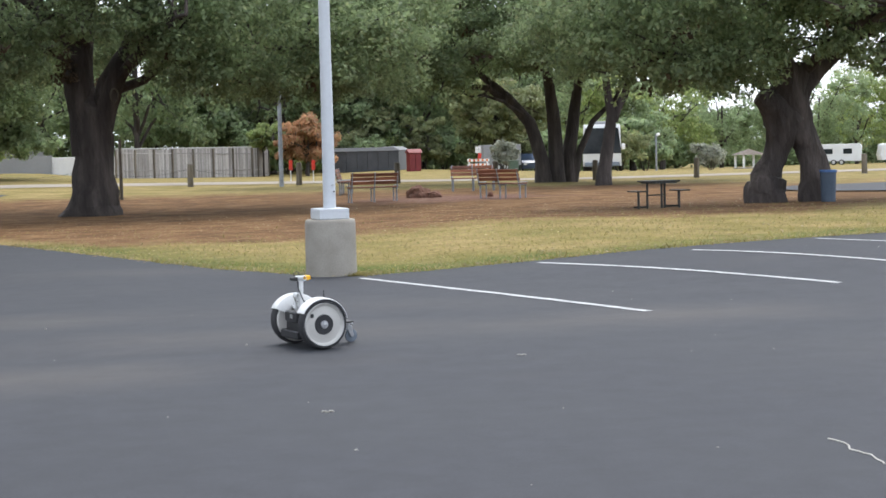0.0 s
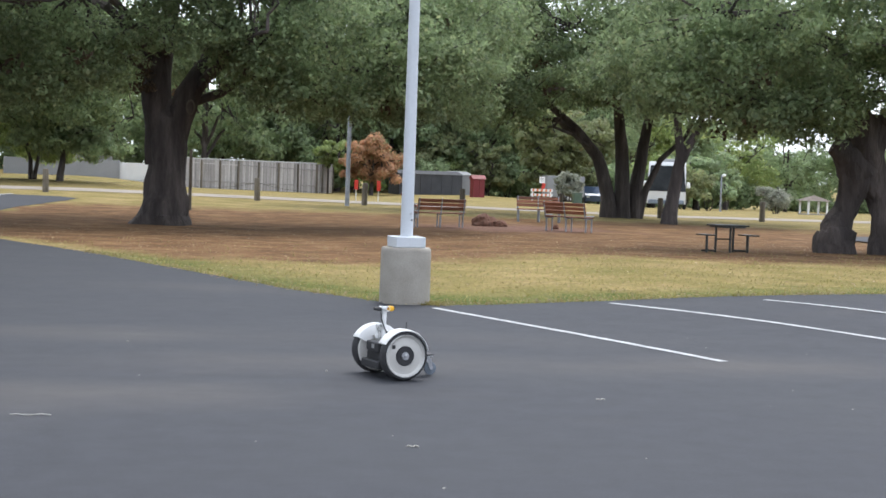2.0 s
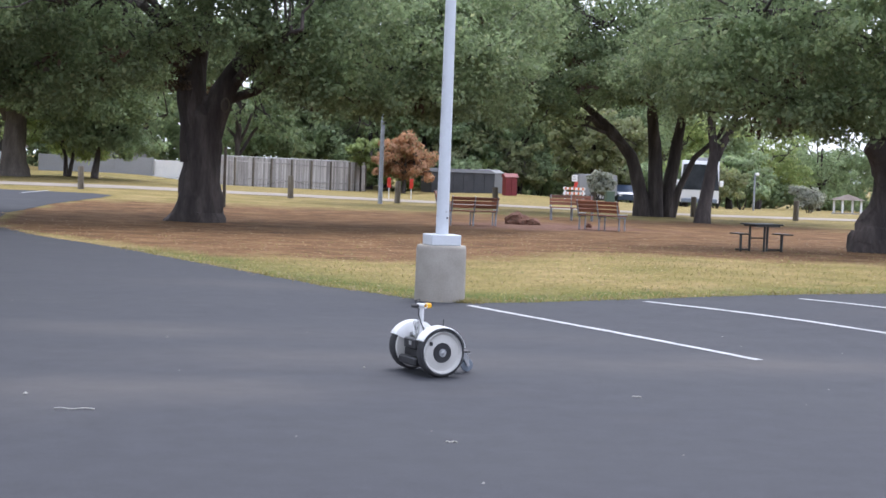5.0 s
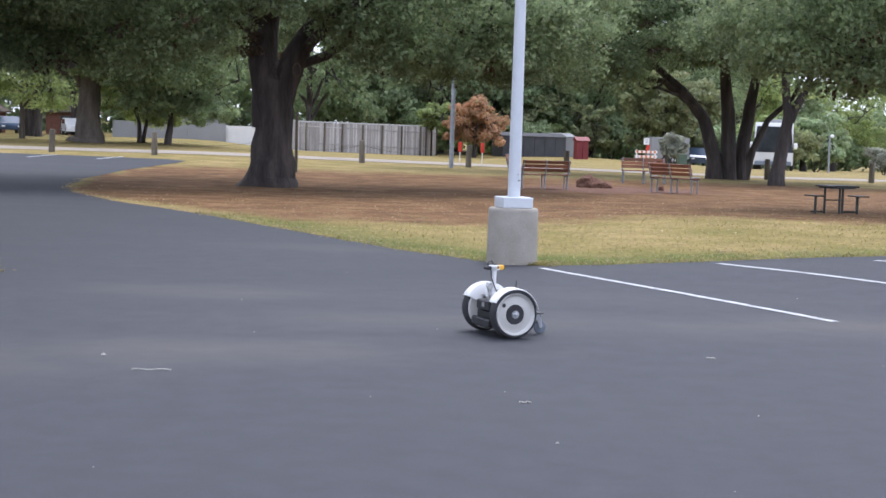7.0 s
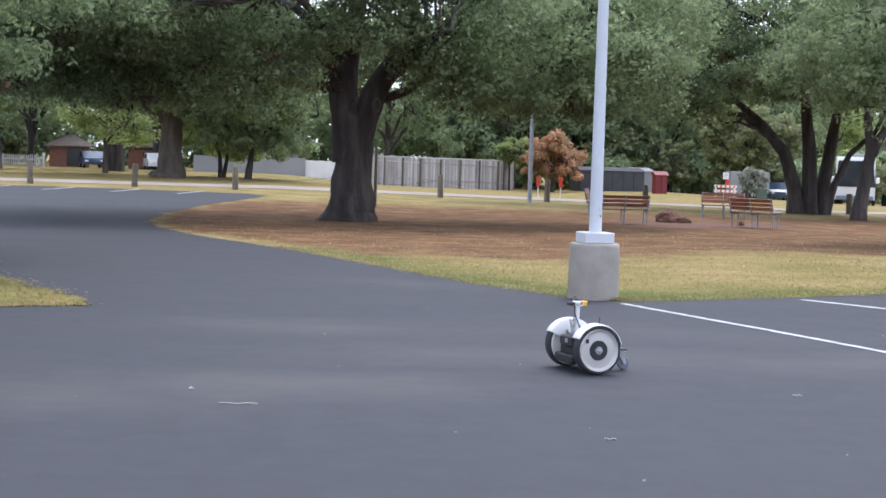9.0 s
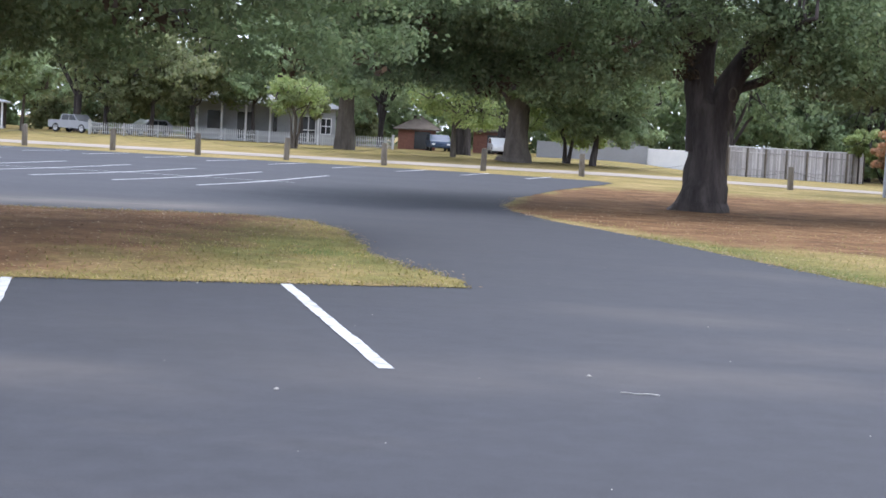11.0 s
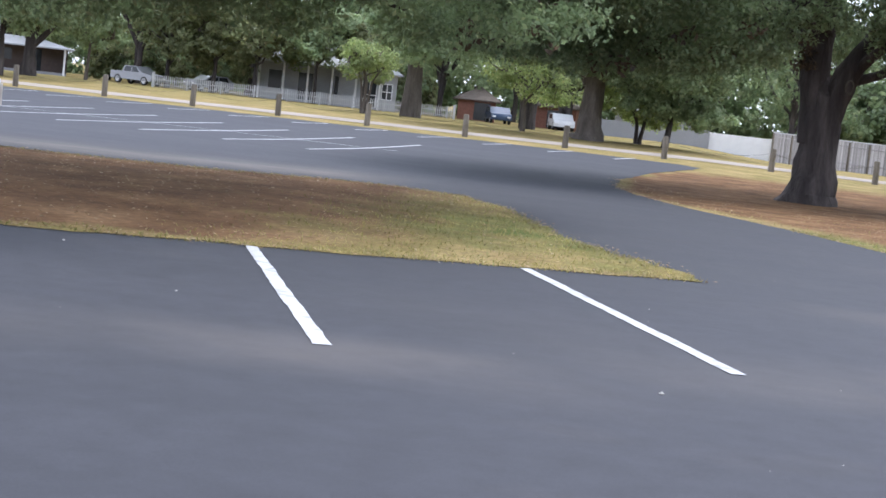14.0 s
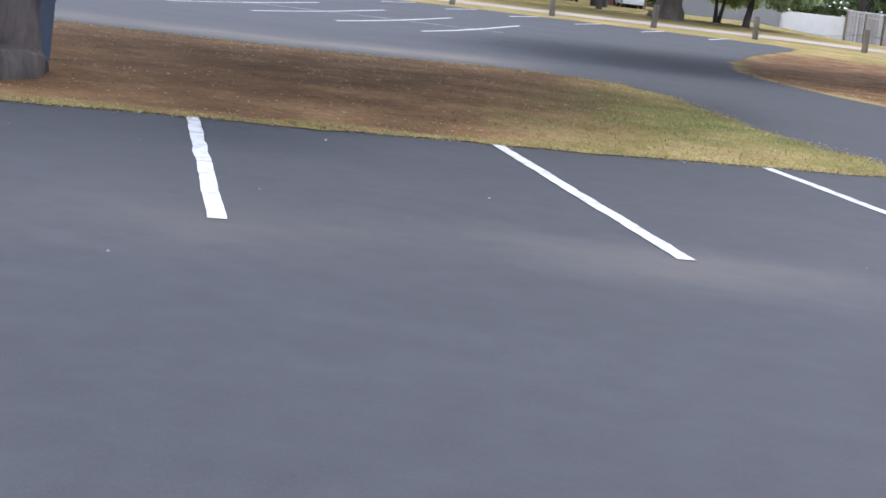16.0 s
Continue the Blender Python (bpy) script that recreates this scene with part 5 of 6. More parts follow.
house(-35.3, 104, 14, 9.6, 7, 3.0, 2.2, M_HOUSE, M_TINROOF, "white wooden house with a columned front porch", [(-3.9, -2.9, 0.9, 2.3), (-1.6, -0.5, 0.1, 2.3), (1.2, 2.2, 0.9, 2.3)], 2.0, 6, False)
house(-31.2, 103, 14, 4.5, 5, 2.9, 1.2, M_HOUSE, M_TINROOF, "small white annex with a glazed door", [(-0.4, 0.7, 0.1, 2.2), (1.1, 1.9, 0.9, 2.1)])
house(-23.0, 108, 8, 3.0, 5, 1.7, 1.1, M_BRICK, M_ROOF, "low red brick garage under a brown roof", [(-0.2, 1.1, 0.1, 1.5)], trim=False)
house(-16.4, 108, 0, 3.4, 5, 1.8, 1.1, M_BRICK, M_ROOF, "small house with brown roof and white carport", [(-0.6, 1.0, 0.1, 1.5)], trim=False)
house(-60.5, 97, 22, 13, 7, 2.1, 0.7, M_BROWNWALL, M_TINROOF, "dark brown house under a pale tin roof", [(-3.6, -2.7, 0.9, 1.75), (-2.0, -1.1, 0.9, 1.75), (1.5, 2.4, 0.9, 1.75), (3.6, 4.6, 0.1, 1.9)], 1.0, 2, False)
house(-56.5, 76, 24, 6, 6, 2.4, 1.1, M_BRICK, M_TINROOF, "brick house with pale carport roof and white columns", [(-1.2, 0.2, 0.8, 1.8)], 1.2, 4)
house(-8.5, 116, 0, 7, 5, 2.2, 1.4, M_GREYWALL, M_TINROOF, "pale house roof showing over the garden wall", [(-1.5, -0.3, 0.8, 1.8)])


def shed(x, y, rz, w, d, h, mat, label, roof=None):
    root = thing("shed", label, "shed", Matrix.Translation((x, y, gz(x, y) - 0.05)) @ pose(0, 0, 0, 0, 0, rz))
    n = max(2, int(w / 0.9))
    for i in range(n):
        part("wall_panel", Mesh().box(((i + 0.5) * w / n - w / 2, 0, h / 2), (w / n - 0.02, d, h), bevel=0.012), mat, root)
    part("roof", Mesh().add([(-w / 2 - 0.1, -d / 2 - 0.1, h), (w / 2 + 0.1, -d / 2 - 0.1, h), (w / 2 + 0.1, d / 2 + 0.1, h), (-w / 2 - 0.1, d / 2 + 0.1, h), (-w / 2 - 0.1, 0, h + 0.3), (w / 2 + 0.1, 0, h + 0.3)],
                            [(3, 2, 1, 0), (0, 1, 5, 4), (2, 3, 4, 5), (1, 2, 5), (3, 0, 4)]), roof or mat, root)
    return root


shed(21.0, 112, 8, 5.6, 3, 1.75, M_DARKWALL, "long dark shed half hidden under the trees")
shed(24.0, 113.5, 8, 1.7, 2.6, 1.75, M_GREYWALL, "small grey storage shed beside the dark one")
shed(23.4, 102.5, 6, 0.95, 0.9, 1.5, M_MAROON, "maroon painted metal storage locker on the lawn")


def gazebo(x, y):
    root = thing("gazebo", "tiny open gazebo with a brown pyramid roof", "gazebo", Matrix.Translation((x, y, gz(x, y))))
    for sx in (-0.8, 0.8):
        for sy in (-0.8, 0.8):
            part("column", Mesh().box((sx, sy, 0.55), (0.14, 0.14, 1.2)), M_WHITE, root)
    part("roof", Mesh().add([(-1.1, -1.1, 1.12), (1.1, -1.1, 1.12), (1.1, 1.1, 1.12), (-1.1, 1.1, 1.12), (0, 0, 1.6)], [(3, 2, 1, 0), (0, 1, 4), (1, 2, 4), (2, 3, 4), (3, 0, 4)]), M_ROOF, root)
    part("floor", Mesh().box((0, 0, 0.0), (1.9, 1.9, 0.16)), M_CONCRETE, root)


gazebo(50.8, 100)


# ---- vehicles ----
def vehicle(name, x, y, rz, profile, w, paint, label, windows, wheel_x, wr=0.33, category="car", extra=None):
    """profile: the side outline as (length, height) points; windows: side panes as outlines."""
    root = thing(name, label, category, Matrix.Translation((x, y, gz(x, y))) @ pose(0, 0, 0, 0, 0, rz))
    n = len(profile)
    v, f = [], []
    ymax = max(p[1] for p in profile)
    for s in (-1, 1):
        for k, inset in ((0, 0.06), (1, 0.0)):
            for px, pz in profile:
                tuck = 0.04 * max(0, (pz - ymax * 0.6) / (ymax * 0.4)) * w / 1.8
                shrink = 0.985 if k == 0 else 1.0
                v.append((px * shrink, s * (w / 2 - tuck - (0 if k == 0 else 0.07)), pz * (1.0 if k == 1 else 0.985) + (0.012 if k == 0 else 0)))
    f.append(tuple(range(n)))
    f.append(tuple(range(2 * n, 3 * n))[::-1])
    for a, b in ((0, 1), (1, 3), (3, 2)):
        for i in range(n):
            j = (i + 1) % n
            f.append((a * n + i, a * n + j, b * n + j, b * n + i))
    part("body", Mesh().add(v, f), paint, root, smooth=True)
    for s in (-1, 1):
        for win in windows:
            m, k = Mesh(), len(win)
            pts = [(px, s * (w / 2 - 0.04 * max(0, (pz - ymax * 0.6) / (ymax * 0.4)) * w / 1.8 + 0.014), pz) for px, pz in win]
            part("side_window", m.add(pts + [(p[0], p[1] - s * 0.03, p[2]) for p in pts], [tuple(range(k)), tuple(range(2 * k - 1, k - 1, -1))] + [(i, (i + 1) % k, (i + 1) % k + k, i + k) for i in range(k)]), M_GLASS_DARK, root)
        for wx in wheel_x:
            wheel = part("wheel", Mesh().lathe([(wr * 0.62, -0.1), (wr * 0.92, -0.1), (wr, -0.06), (wr, 0.06), (wr * 0.92, 0.1), (wr * 0.62, 0.1)], (wx, s * (w / 2 - 0.09), wr), (0, s, 0), 20), M_RUBBER, root, smooth=True)
            part("rim", Mesh().lathe([(0, 0.07), (wr * 0.2, 0.085), (wr * 0.45, 0.06), (wr * 0.6, 0.1), (wr * 0.64, 0.1)], (wx, s * (w / 2 - 0.09), wr), (0, s, 0), 16), M_ALU, wheel, smooth=True)
    for glass in extra or ():
        x0, z0, x1, z1, ww = glass
        sgn = 1 if x1 > x0 else -1
        m = Mesh().add([(x0, -ww / 2, z0), (x0, ww / 2, z0), (x1, ww / 2 * 0.86, z1), (x1, -ww / 2 * 0.86, z1)], [(0, 1, 2, 3)])
        m.add([(p[0] - 0.03 * (1 if z1 > z0 and x0 > x1 else -1), p[1], p[2] - 0.02) for p in m.v[:4]], [(3, 2, 1, 0)])
        part("windscreen", m, M_GLASS_DARK, root)
    for s in (-1, 1):
        fx, bx = max(p[0] for p in profile), min(p[0] for p in profile)
        part("headlight", Mesh().box((fx - 0.02, s * w * 0.36, 0.42 * ymax), (0.08, w * 0.16, 0.12), bevel=0.02), M_WHITE, root)
        part("tail_light", Mesh().box((bx + 0.02, s * w * 0.4, 0.46 * ymax), (0.06, 0.12, 0.16), bevel=0.02), M_RED, root)
    return root


PICKUP = [(-2.0, 0.34), (2.0, 0.31), (2.06, 0.52), (2.0, 0.8), (1.0, 0.91), (0.48, 1.36), (-0.68, 1.37), (-0.86, 0.91), (-2.02, 0.9)]
vehicle("pickup_truck", -46.7, 94.0, 158 + 180, PICKUP, 1.6, M_SILVER, "silver four-door pickup truck parked on the lawn", [[(-0.66, 0.92), (0.0, 0.92), (0.0, 1.3), (-0.58, 1.3)], [(0.08, 0.92), (0.8, 0.92), (0.44, 1.3), (0.08, 1.3)]], (-1.25, 1.3), 0.33, "truck", [(0.98, 0.92, 0.5, 1.33, 1.38)])
HATCH = [(-1.9, 0.3), (1.9, 0.28), (1.95, 0.5), (1.85, 0.75), (0.95, 0.85), (0.35, 1.25), (-1.2, 1.27), (-1.8, 0.85)]
SIDE = [[(-1.35, 0.85), (-0.4, 0.85), (-0.4, 1.18), (-1.1, 1.18)], [(-0.32, 0.85), (0.75, 0.85), (0.32, 1.18), (-0.32, 1.18)]]
vehicle("car", -20.5, 102.5, 284, HATCH, 1.6, M_BLUECAR, "dark blue hatchback parked by the brick garage", SIDE, (-1.2, 1.2), 0.29, "car", [(0.93, 0.86, 0.37, 1.22, 1.4)])
vehicle("car", -15.5, 101.0, 282, HATCH, 1.6, M_WHITECAR, "white car parked in front of the carport", SIDE, (-1.2, 1.2), 0.29, "car", [(0.93, 0.86, 0.37, 1.22, 1.4)])
vehicle("car", -43.2, 100.5, 232, HATCH, 1.6, M_SILVER, "silver car half hidden behind the picket fence", SIDE, (-1.2, 1.2), 0.29, "car", [(0.93, 0.86, 0.37, 1.22, 1.4)])
VAN = [(-1.9, 0.3), (1.9, 0.3), (1.95, 0.8), (1.3, 1.0), (0.9, 1.6), (-1.85, 1.65), (-1.95, 0.8)]
vehicle("van", 36.6, 115, 262, VAN, 1.7, M_BLUECAR, "dark blue van parked beyond the lane", [[(-1.6, 1.0), (-0.3, 1.0), (-0.3, 1.5), (-1.6, 1.5)], [(-0.2, 1.0), (1.1, 1.0), (0.8, 1.5), (-0.2, 1.5)]], (-1.2, 1.2), 0.3, "van", [(1.28, 1.02, 0.93, 1.55, 1.5)])
BUS = [(-3.6, 0.4), (3.6, 0.4), (3.75, 0.9), (3.72, 3.1), (3.55, 3.35), (-3.6, 3.35)]
motorhome = vehicle("motorhome", 34.75, 90, 250, BUS, 2.7, M_WHITECAR, "large motorhome with a black windscreen and white bumper", [[(-3.0, 1.6), (-0.4, 1.6), (-0.4, 2.6), (-3.0, 2.6)], [(0.2, 1.6), (3.2, 1.6), (3.2, 2.6), (0.2, 2.6)]], (-2.3, 2.4), 0.42, "motorhome", [(3.79, 1.3, 3.77, 3.08, 2.7)])
for s in (-1, 1):
    part("mirror", Mesh().box((3.7, s * 1.5, 1.75), (0.16, 0.26, 0.42), bevel=0.05), M_WHITE, motorhome, "white side mirror")
part("roof_unit", Mesh().box((1.8, 0, 3.46), (1.1, 1.2, 0.26), bevel=0.06), M_GREYWALL, motorhome, "grey roof air unit")
part("bumper", Mesh().box((3.8, 0, 0.52), (0.14, 2.5, 0.3), bevel=0.05), M_GREYRUB, motorhome, "dark bumper")
TRAILER = [(-2.6, 0.45), (2.6, 0.45), (2.75, 1.2), (2.5, 2.3), (2.2, 2.45), (-2.5, 2.45), (-2.7, 2.2)]
for tx, ty, tr in ((85, 150, 150), (96, 155, 165)):
    vehicle("travel_trailer", tx, ty, tr, TRAILER, 2.2, M_WHITECAR, "white travel trailer parked on the far campsite", [[(-1.6, 1.3), (-0.6, 1.3), (-0.6, 1.9), (-1.6, 1.9)], [(0.6, 1.3), (1.6, 1.3), (1.6, 1.9), (0.6, 1.9)]], (-0.4, 0.5), 0.33, "trailer")
vehicle("cargo_trailer", 31.4, 106, 180, [(-1.6, 0.4), (1.6, 0.4), (1.6, 2.1), (-1.6, 2.1)], 1.8, M_GREYWALL, "pale box trailer behind a silver shrub", [], (-0.3, 0.4), 0.3, "trailer")


# ---- signs and barricade ----
def red_marker(x, y):
    root = thing("marker_sign", "narrow red marker sign on a thin white stake", "sign", Matrix.Translation((x, y, gz(x, y))), "red marker signs")
    part("stake", Mesh().box((0, 0, 0.42), (0.05, 0.03, 0.98)), M_WHITE, root)
    part("panel", Mesh().box((0, -0.03, 0.78), (0.19, 0.02, 0.5), bevel=0.008), M_RED, root)


red_marker(7.55, 59.5)
red_marker(8.85, 60.5)


def barricade(x, y):
    root = thing("barricade", "orange and white striped folding road barricade", "barricade", Matrix.Translation((x, y, gz(x, y))) @ pose(0, 0, 0, 0, 0, -6))
    for s in (-1, 1):
        for q in (-1, 1):
            part("leg", Mesh().box((s * 0.7, q * 0.12, 0.45), (0.09, 0.04, 0.98), rx=q * 14), M_WHITE, root)
    for z in (0.8, 0.45):
        part("board", Mesh().box((0, -0.08, z), (1.7, 0.03, 0.2)), M_WHITE, root)
        for i in range(5):
            part("stripe", Mesh().box((-0.66 + 0.33 * i, -0.1, z), (0.14, 0.012, 0.19)), M_ORANGE, root)
    part("flag", Mesh().box((0.12, -0.02, 1.12), (0.26, 0.03, 0.42), ry=12, bevel=0.01), M_RED, root)


def notice_board(x, y):
    root = thing("notice_board", "small white notice board on a dark stake", "sign", Matrix.Translation((x, y, gz(x, y))))
    part("stake", Mesh().box((0, 0.02, 0.85), (0.07, 0.05, 1.8)), M_TABLE, root)
    part("panel", Mesh().box((0, -0.03, 1.6), (0.44, 0.03, 0.5), bevel=0.01), M_WHITE, root)
    for z, w in ((1.72, 0.28), (1.61, 0.22), (1.5, 0.26)):
        part("text_bar", Mesh().box((0, -0.05, z), (w, 0.008, 0.035)), M_GREYWALL, root)


notice_board(27.6, 98.5)


def utility_box(x, y):
    root = thing("utility_box", "dull green metal utility box beside a dark post", "utility box", Matrix.Translation((x, y, gz(x, y))))
    part("body", Mesh().box((0, 0, 0.36), (0.62, 0.5, 0.76), bevel=0.02), M_UTILITY, root)
    part("lid", Mesh().box((0, -0.01, 0.76), (0.68, 0.56, 0.06), bevel=0.015), M_UTILITY, root)
    part("door", Mesh().box((0, -0.26, 0.36), (0.5, 0.02, 0.56), bevel=0.006), M_UTILITY, root)


M_UTILITY = material("green_enamel", [(0.05, 0.085, 0.06), (0.08, 0.12, 0.085)], 3, 0.5, bump=0.04)
utility_box(27.4, 88.0)


def rope_loop(x, y, z):
    p = [(x + 0.11 * math.cos(a), y + 0.05 * math.cos(a), z + 0.2 * math.sin(a)) for a in (2 * math.pi * i / 20 for i in range(21))]
    tagged(part("rope_loop", Mesh().tube(p, 0.028, 7, cap=False), M_POST, smooth=True), "weathered rope loop hanging on the oak trunk", "rope")


rope_loop(-1.98, 27.8, 3.32)

M_ORANGE = material("orange_reflective", [(0.65, 0.16, 0.04), (0.75, 0.22, 0.06)], 9, 0.5, bump=0.02)
barricade(27.2, 97)


# ---- the robot ----
def robot(x, y, heading):
    """Axle along local y, caster ahead along +x."""
    root = thing("wheeled_robot", "two-wheeled robot with white fenders, pipe mast and yellow sensor", "robot", Matrix.Translation((x, y, gz(x, y) + 0.005)) @ pose(0, 0, 0, 0, 0, heading) @ Matrix.Scale(0.94, 4))
    R, half = 0.212, 0.285
    for s in (-1, 1):
        o = (0, s * half, R)
        ax = (0, s, 0)
        tyre = [(R * 0.83, -0.045), (R * 0.9, -0.052), (R * 0.97, -0.042), (R, -0.02), (R, 0.02), (R * 0.97, 0.042), (R * 0.92, 0.052), (R * 0.85, 0.047)]
        wheel = part("wheel", Mesh().lathe(tyre, o, ax, 56), M_RUBBER, root, "black rubber tyre on a pale disc wheel", True)
        part("rim", Mesh().lathe([(R * 0.2, 0.034), (R * 0.54, 0.036), (R * 0.6, 0.03), (R * 0.74, 0.03), (R * 0.79, 0.042), (R * 0.85, 0.05), (R * 0.87, 0.047), (R * 0.84, 0.03), (R * 0.84, -0.03), (R * 0.6, -0.03), (0.0, -0.03)], o, ax, 56), M_RIM, wheel, "pale grey disc", True)
        part("rim_edge", Mesh().lathe([(R * 0.825, 0.05), (R * 0.845, 0.056), (R * 0.865, 0.05)], o, ax, 56), M_ALU, wheel, smooth=True)
        part("hub_ring", Mesh().lathe([(R * 0.16, 0.044), (R * 0.38, 0.046), (R * 0.405, 0.036)], o, ax, 40), M_BLACK, wheel, smooth=True)
        part("hub_cap", Mesh().lathe([(0, 0.062), (R * 0.07, 0.06), (R * 0.085, 0.052), (R * 0.15, 0.052), (R * 0.175, 0.04)], o, ax, 28), M_CHROME, wheel, smooth=True)
        a = 2.5 if s < 0 else 1.0
        part("valve_slot", Mesh().box((math.cos(a) * R * 0.62, s * (half + 0.032), R + math.sin(a) * R * 0.62), (0.028, 0.016, 0.034), bevel=0.004), M_BLACK, wheel)
        # fender: an arc over the tyre with a flange
        fen = Mesh()
        prof = [(R * 1.0, 0.05), (R * 1.03, 0.05), (R * 1.055, 0.03), (R * 1.06, -0.03), (R * 1.06, -0.075), (R * 0.92, -0.095), (R * 0.55, -0.1), (R * 0.5, -0.092), (R * 0.9, -0.085), (R * 1.03, -0.066), (R * 1.05, -0.02), (R * 1.02, 0.042), (R * 1.0, 0.05)]
        span = (12, 152) if s > 0 else (28, 168)
        fen.lathe(prof, o, ax, 36, span)
        part("fender", fen, M_FENDER, root, "white plastic fender", True)
        part("inner_disc", Mesh().lathe([(0, -0.07), (R * 0.86, -0.07), (R * 0.9, -0.06), (R * 0.86, -0.052), (0, -0.052)], o, ax, 40), M_RIM, root, smooth=True)
        part("gearbox", Mesh().lathe([(0, -0.14), (0.06, -0.14), (0.075, -0.1), (0.075, -0.075)], o, ax, 20), M_BLACK, root, smooth=True)
    part("chassis", Mesh().box((0, 0, 0.165), (0.24, 0.4, 0.12), bevel=0.02), M_BLACK, root)
    part("battery_box", Mesh().box((-0.07, -0.02, 0.265), (0.2, 0.24, 0.085), bevel=0.008), M_BLACK, root)
    part("label_plate", Mesh().box((-0.172, -0.04, 0.27), (0.004, 0.05, 0.035)), M_ALU, root)
    part("battery_box", Mesh().box((-0.1, 0.0, 0.115), (0.17, 0.34, 0.07), bevel=0.01), M_BLACK, root)
    part("front_shelf", Mesh().box((0.24, 0, 0.19), (0.28, 0.24, 0.016), bevel=0.005), M_BLACK, root)
    part("front_skirt", Mesh().box((0.12, 0, 0.14), (0.03, 0.4, 0.09), bevel=0.006), M_BLACK, root)
    part("clear_deck", Mesh().box((0.05, 0.02, 0.335), (0.24, 0.36, 0.006)), M_ALU, root, "thin grey deck plate")
    for sx, sy in ((0.14, 0.17), (0.14, -0.14), (-0.04, 0.17), (-0.04, -0.14)):
        part("standoff", Mesh().tube([(sx, sy, 0.2), (sx, sy, 0.335)], 0.005, 8), M_ALU, root)
    for i, (sx, sy, w, d) in enumerate(((0.07, 0.08, 0.11, 0.13), (0.04, -0.08, 0.1, 0.09), (-0.02, 0.06, 0.09, 0.1))):
        board = part("circuit_board", Mesh().box((sx, sy, 0.352 + 0.012 * i), (w, d, 0.003)), M_CIRCUIT, root)
        for k in range(6):
            part("chip", Mesh().box((sx - w / 2 + w * (k % 3 + 0.5) / 3, sy - d / 2 + d * (k // 3 + 0.5) / 2, 0.36 + 0.012 * i), (w * 0.2, d * 0.28, 0.014)), (M_BLACK, M_ALU, M_WHITE)[k % 3], board)
    for i in range(4):
        part("socket", Mesh().lathe([(0, 0.03), (0.009, 0.03), (0.014, 0.02), (0.014, 0)], (0.13, -0.045 + 0.075 * (i % 2), 0.21 + 0.04 * (i // 2) + 0.02), (1, 0, 0), 14), (M_YELLOW, M_BLUE_PL, M_WHITE, M_BLUE_PL)[i], root, smooth=True)
    rng = random.Random(3)
    for i in range(9):
        a = Vector((0.12, -0.14 + 0.035 * i, 0.24))
        b = Vector((0.22 + rng.uniform(-0.03, 0.03), rng.uniform(-0.2, 0.2), 0.205))
        p = [a.lerp(b, u / 6) + Vector((0.02 * math.sin(math.pi * u / 6), 0.02 * rng.uniform(-1, 1), 0.035 * math.sin(math.pi * u / 6))) for u in range(7)]
        part("cable", Mesh().tube(p, 0.005, 6), (M_BLACK, M_BLACK, M_BLACK, M_RED)[i % 4], root)
    # mast of plastic pipe
    mx, my = -0.06, 0.0
    part("mast_foot", Mesh().tube([(mx, my, 0.3), (mx, my, 0.37)], 0.024, 16), M_PVC, root, smooth=True)
    part("mast", Mesh().tube([(mx, my, 0.36), (mx + 0.004, my, 0.46), (mx + 0.008, my, 0.575)], [0.021, 0.019, 0.019], 16), M_PVC, root, "white plastic pipe mast", True)
    part("mast_joint", Mesh().tube([(mx - 0.05, my + 0.02, 0.33), (mx - 0.035, my + 0.012, 0.43)], [0.014, 0.014], 10), M_PVC, root, smooth=True)
    part("elbow", Mesh().lathe([(0.013, -0.03), (0.018, -0.03), (0.018, 0.03), (0.013, 0.03)], (mx - 0.035, my + 0.01, 0.445), (0, 1, 0.1), 14), M_PVC, root, smooth=True)
    for i in range(4):
        part("brace_wire", Mesh().tube([(mx - 0.06 + 0.02 * i, my - 0.02 + 0.02 * i, 0.31), (mx - 0.03 - 0.015 * i, my - 0.01, 0.38 + 0.02 * i), (mx - 0.02, my, 0.44)], 0.004, 6), M_ALU, root)
    part("cross_pipe", Mesh().lathe([(0.017, -0.06), (0.023, -0.06), (0.023, 0.045), (0.017, 0.045), (0.017, -0.06)], (mx + 0.008, my, 0.585), (0.25, -0.9, 0.05), 18), M_PVC, root, smooth=True)
    part("sensor", Mesh().box((mx + 0.055, my - 0.01, 0.588), (0.058, 0.055, 0.042), bevel=0.008), M_YELLOW, root, "yellow sensor housing")
    part("sensor_face", Mesh().box((mx + 0.086, my - 0.01, 0.588), (0.006, 0.045, 0.034), bevel=0.002), M_BLACK, root)
    part("rear_camera", Mesh().box((mx - 0.045, my + 0.005, 0.583), (0.045, 0.035, 0.034), bevel=0.008), M_BLACK, root)
    part("rear_camera", Mesh().lathe([(0, 0.03), (0.014, 0.03), (0.017, 0), (0, 0)], (mx - 0.062, my + 0.005, 0.583), (-1, 0, 0.1), 14), M_BLACK, root, smooth=True)
    part("mast_cable", Mesh().tube([(mx - 0.05, my, 0.585), (mx - 0.055, my + 0.01, 0.63), (mx - 0.02, my + 0.01, 0.645), (mx, my + 0.01, 0.61)], 0.004, 6), M_BLACK, root, smooth=True)
    part("mast_cable", Mesh().tube([(mx - 0.035, my - 0.01, 0.57), (mx - 0.03, my - 0.02, 0.5), (mx + 0.0, my - 0.025, 0.42), (mx + 0.03, my - 0.02, 0.37)], 0.005, 6), M_BLACK, root, smooth=True)
    part("antenna", Mesh().tube([(0.1, -0.12, 0.34), (0.1, -0.12, 0.48)], [0.006, 0.004], 8), M_BLACK, root)
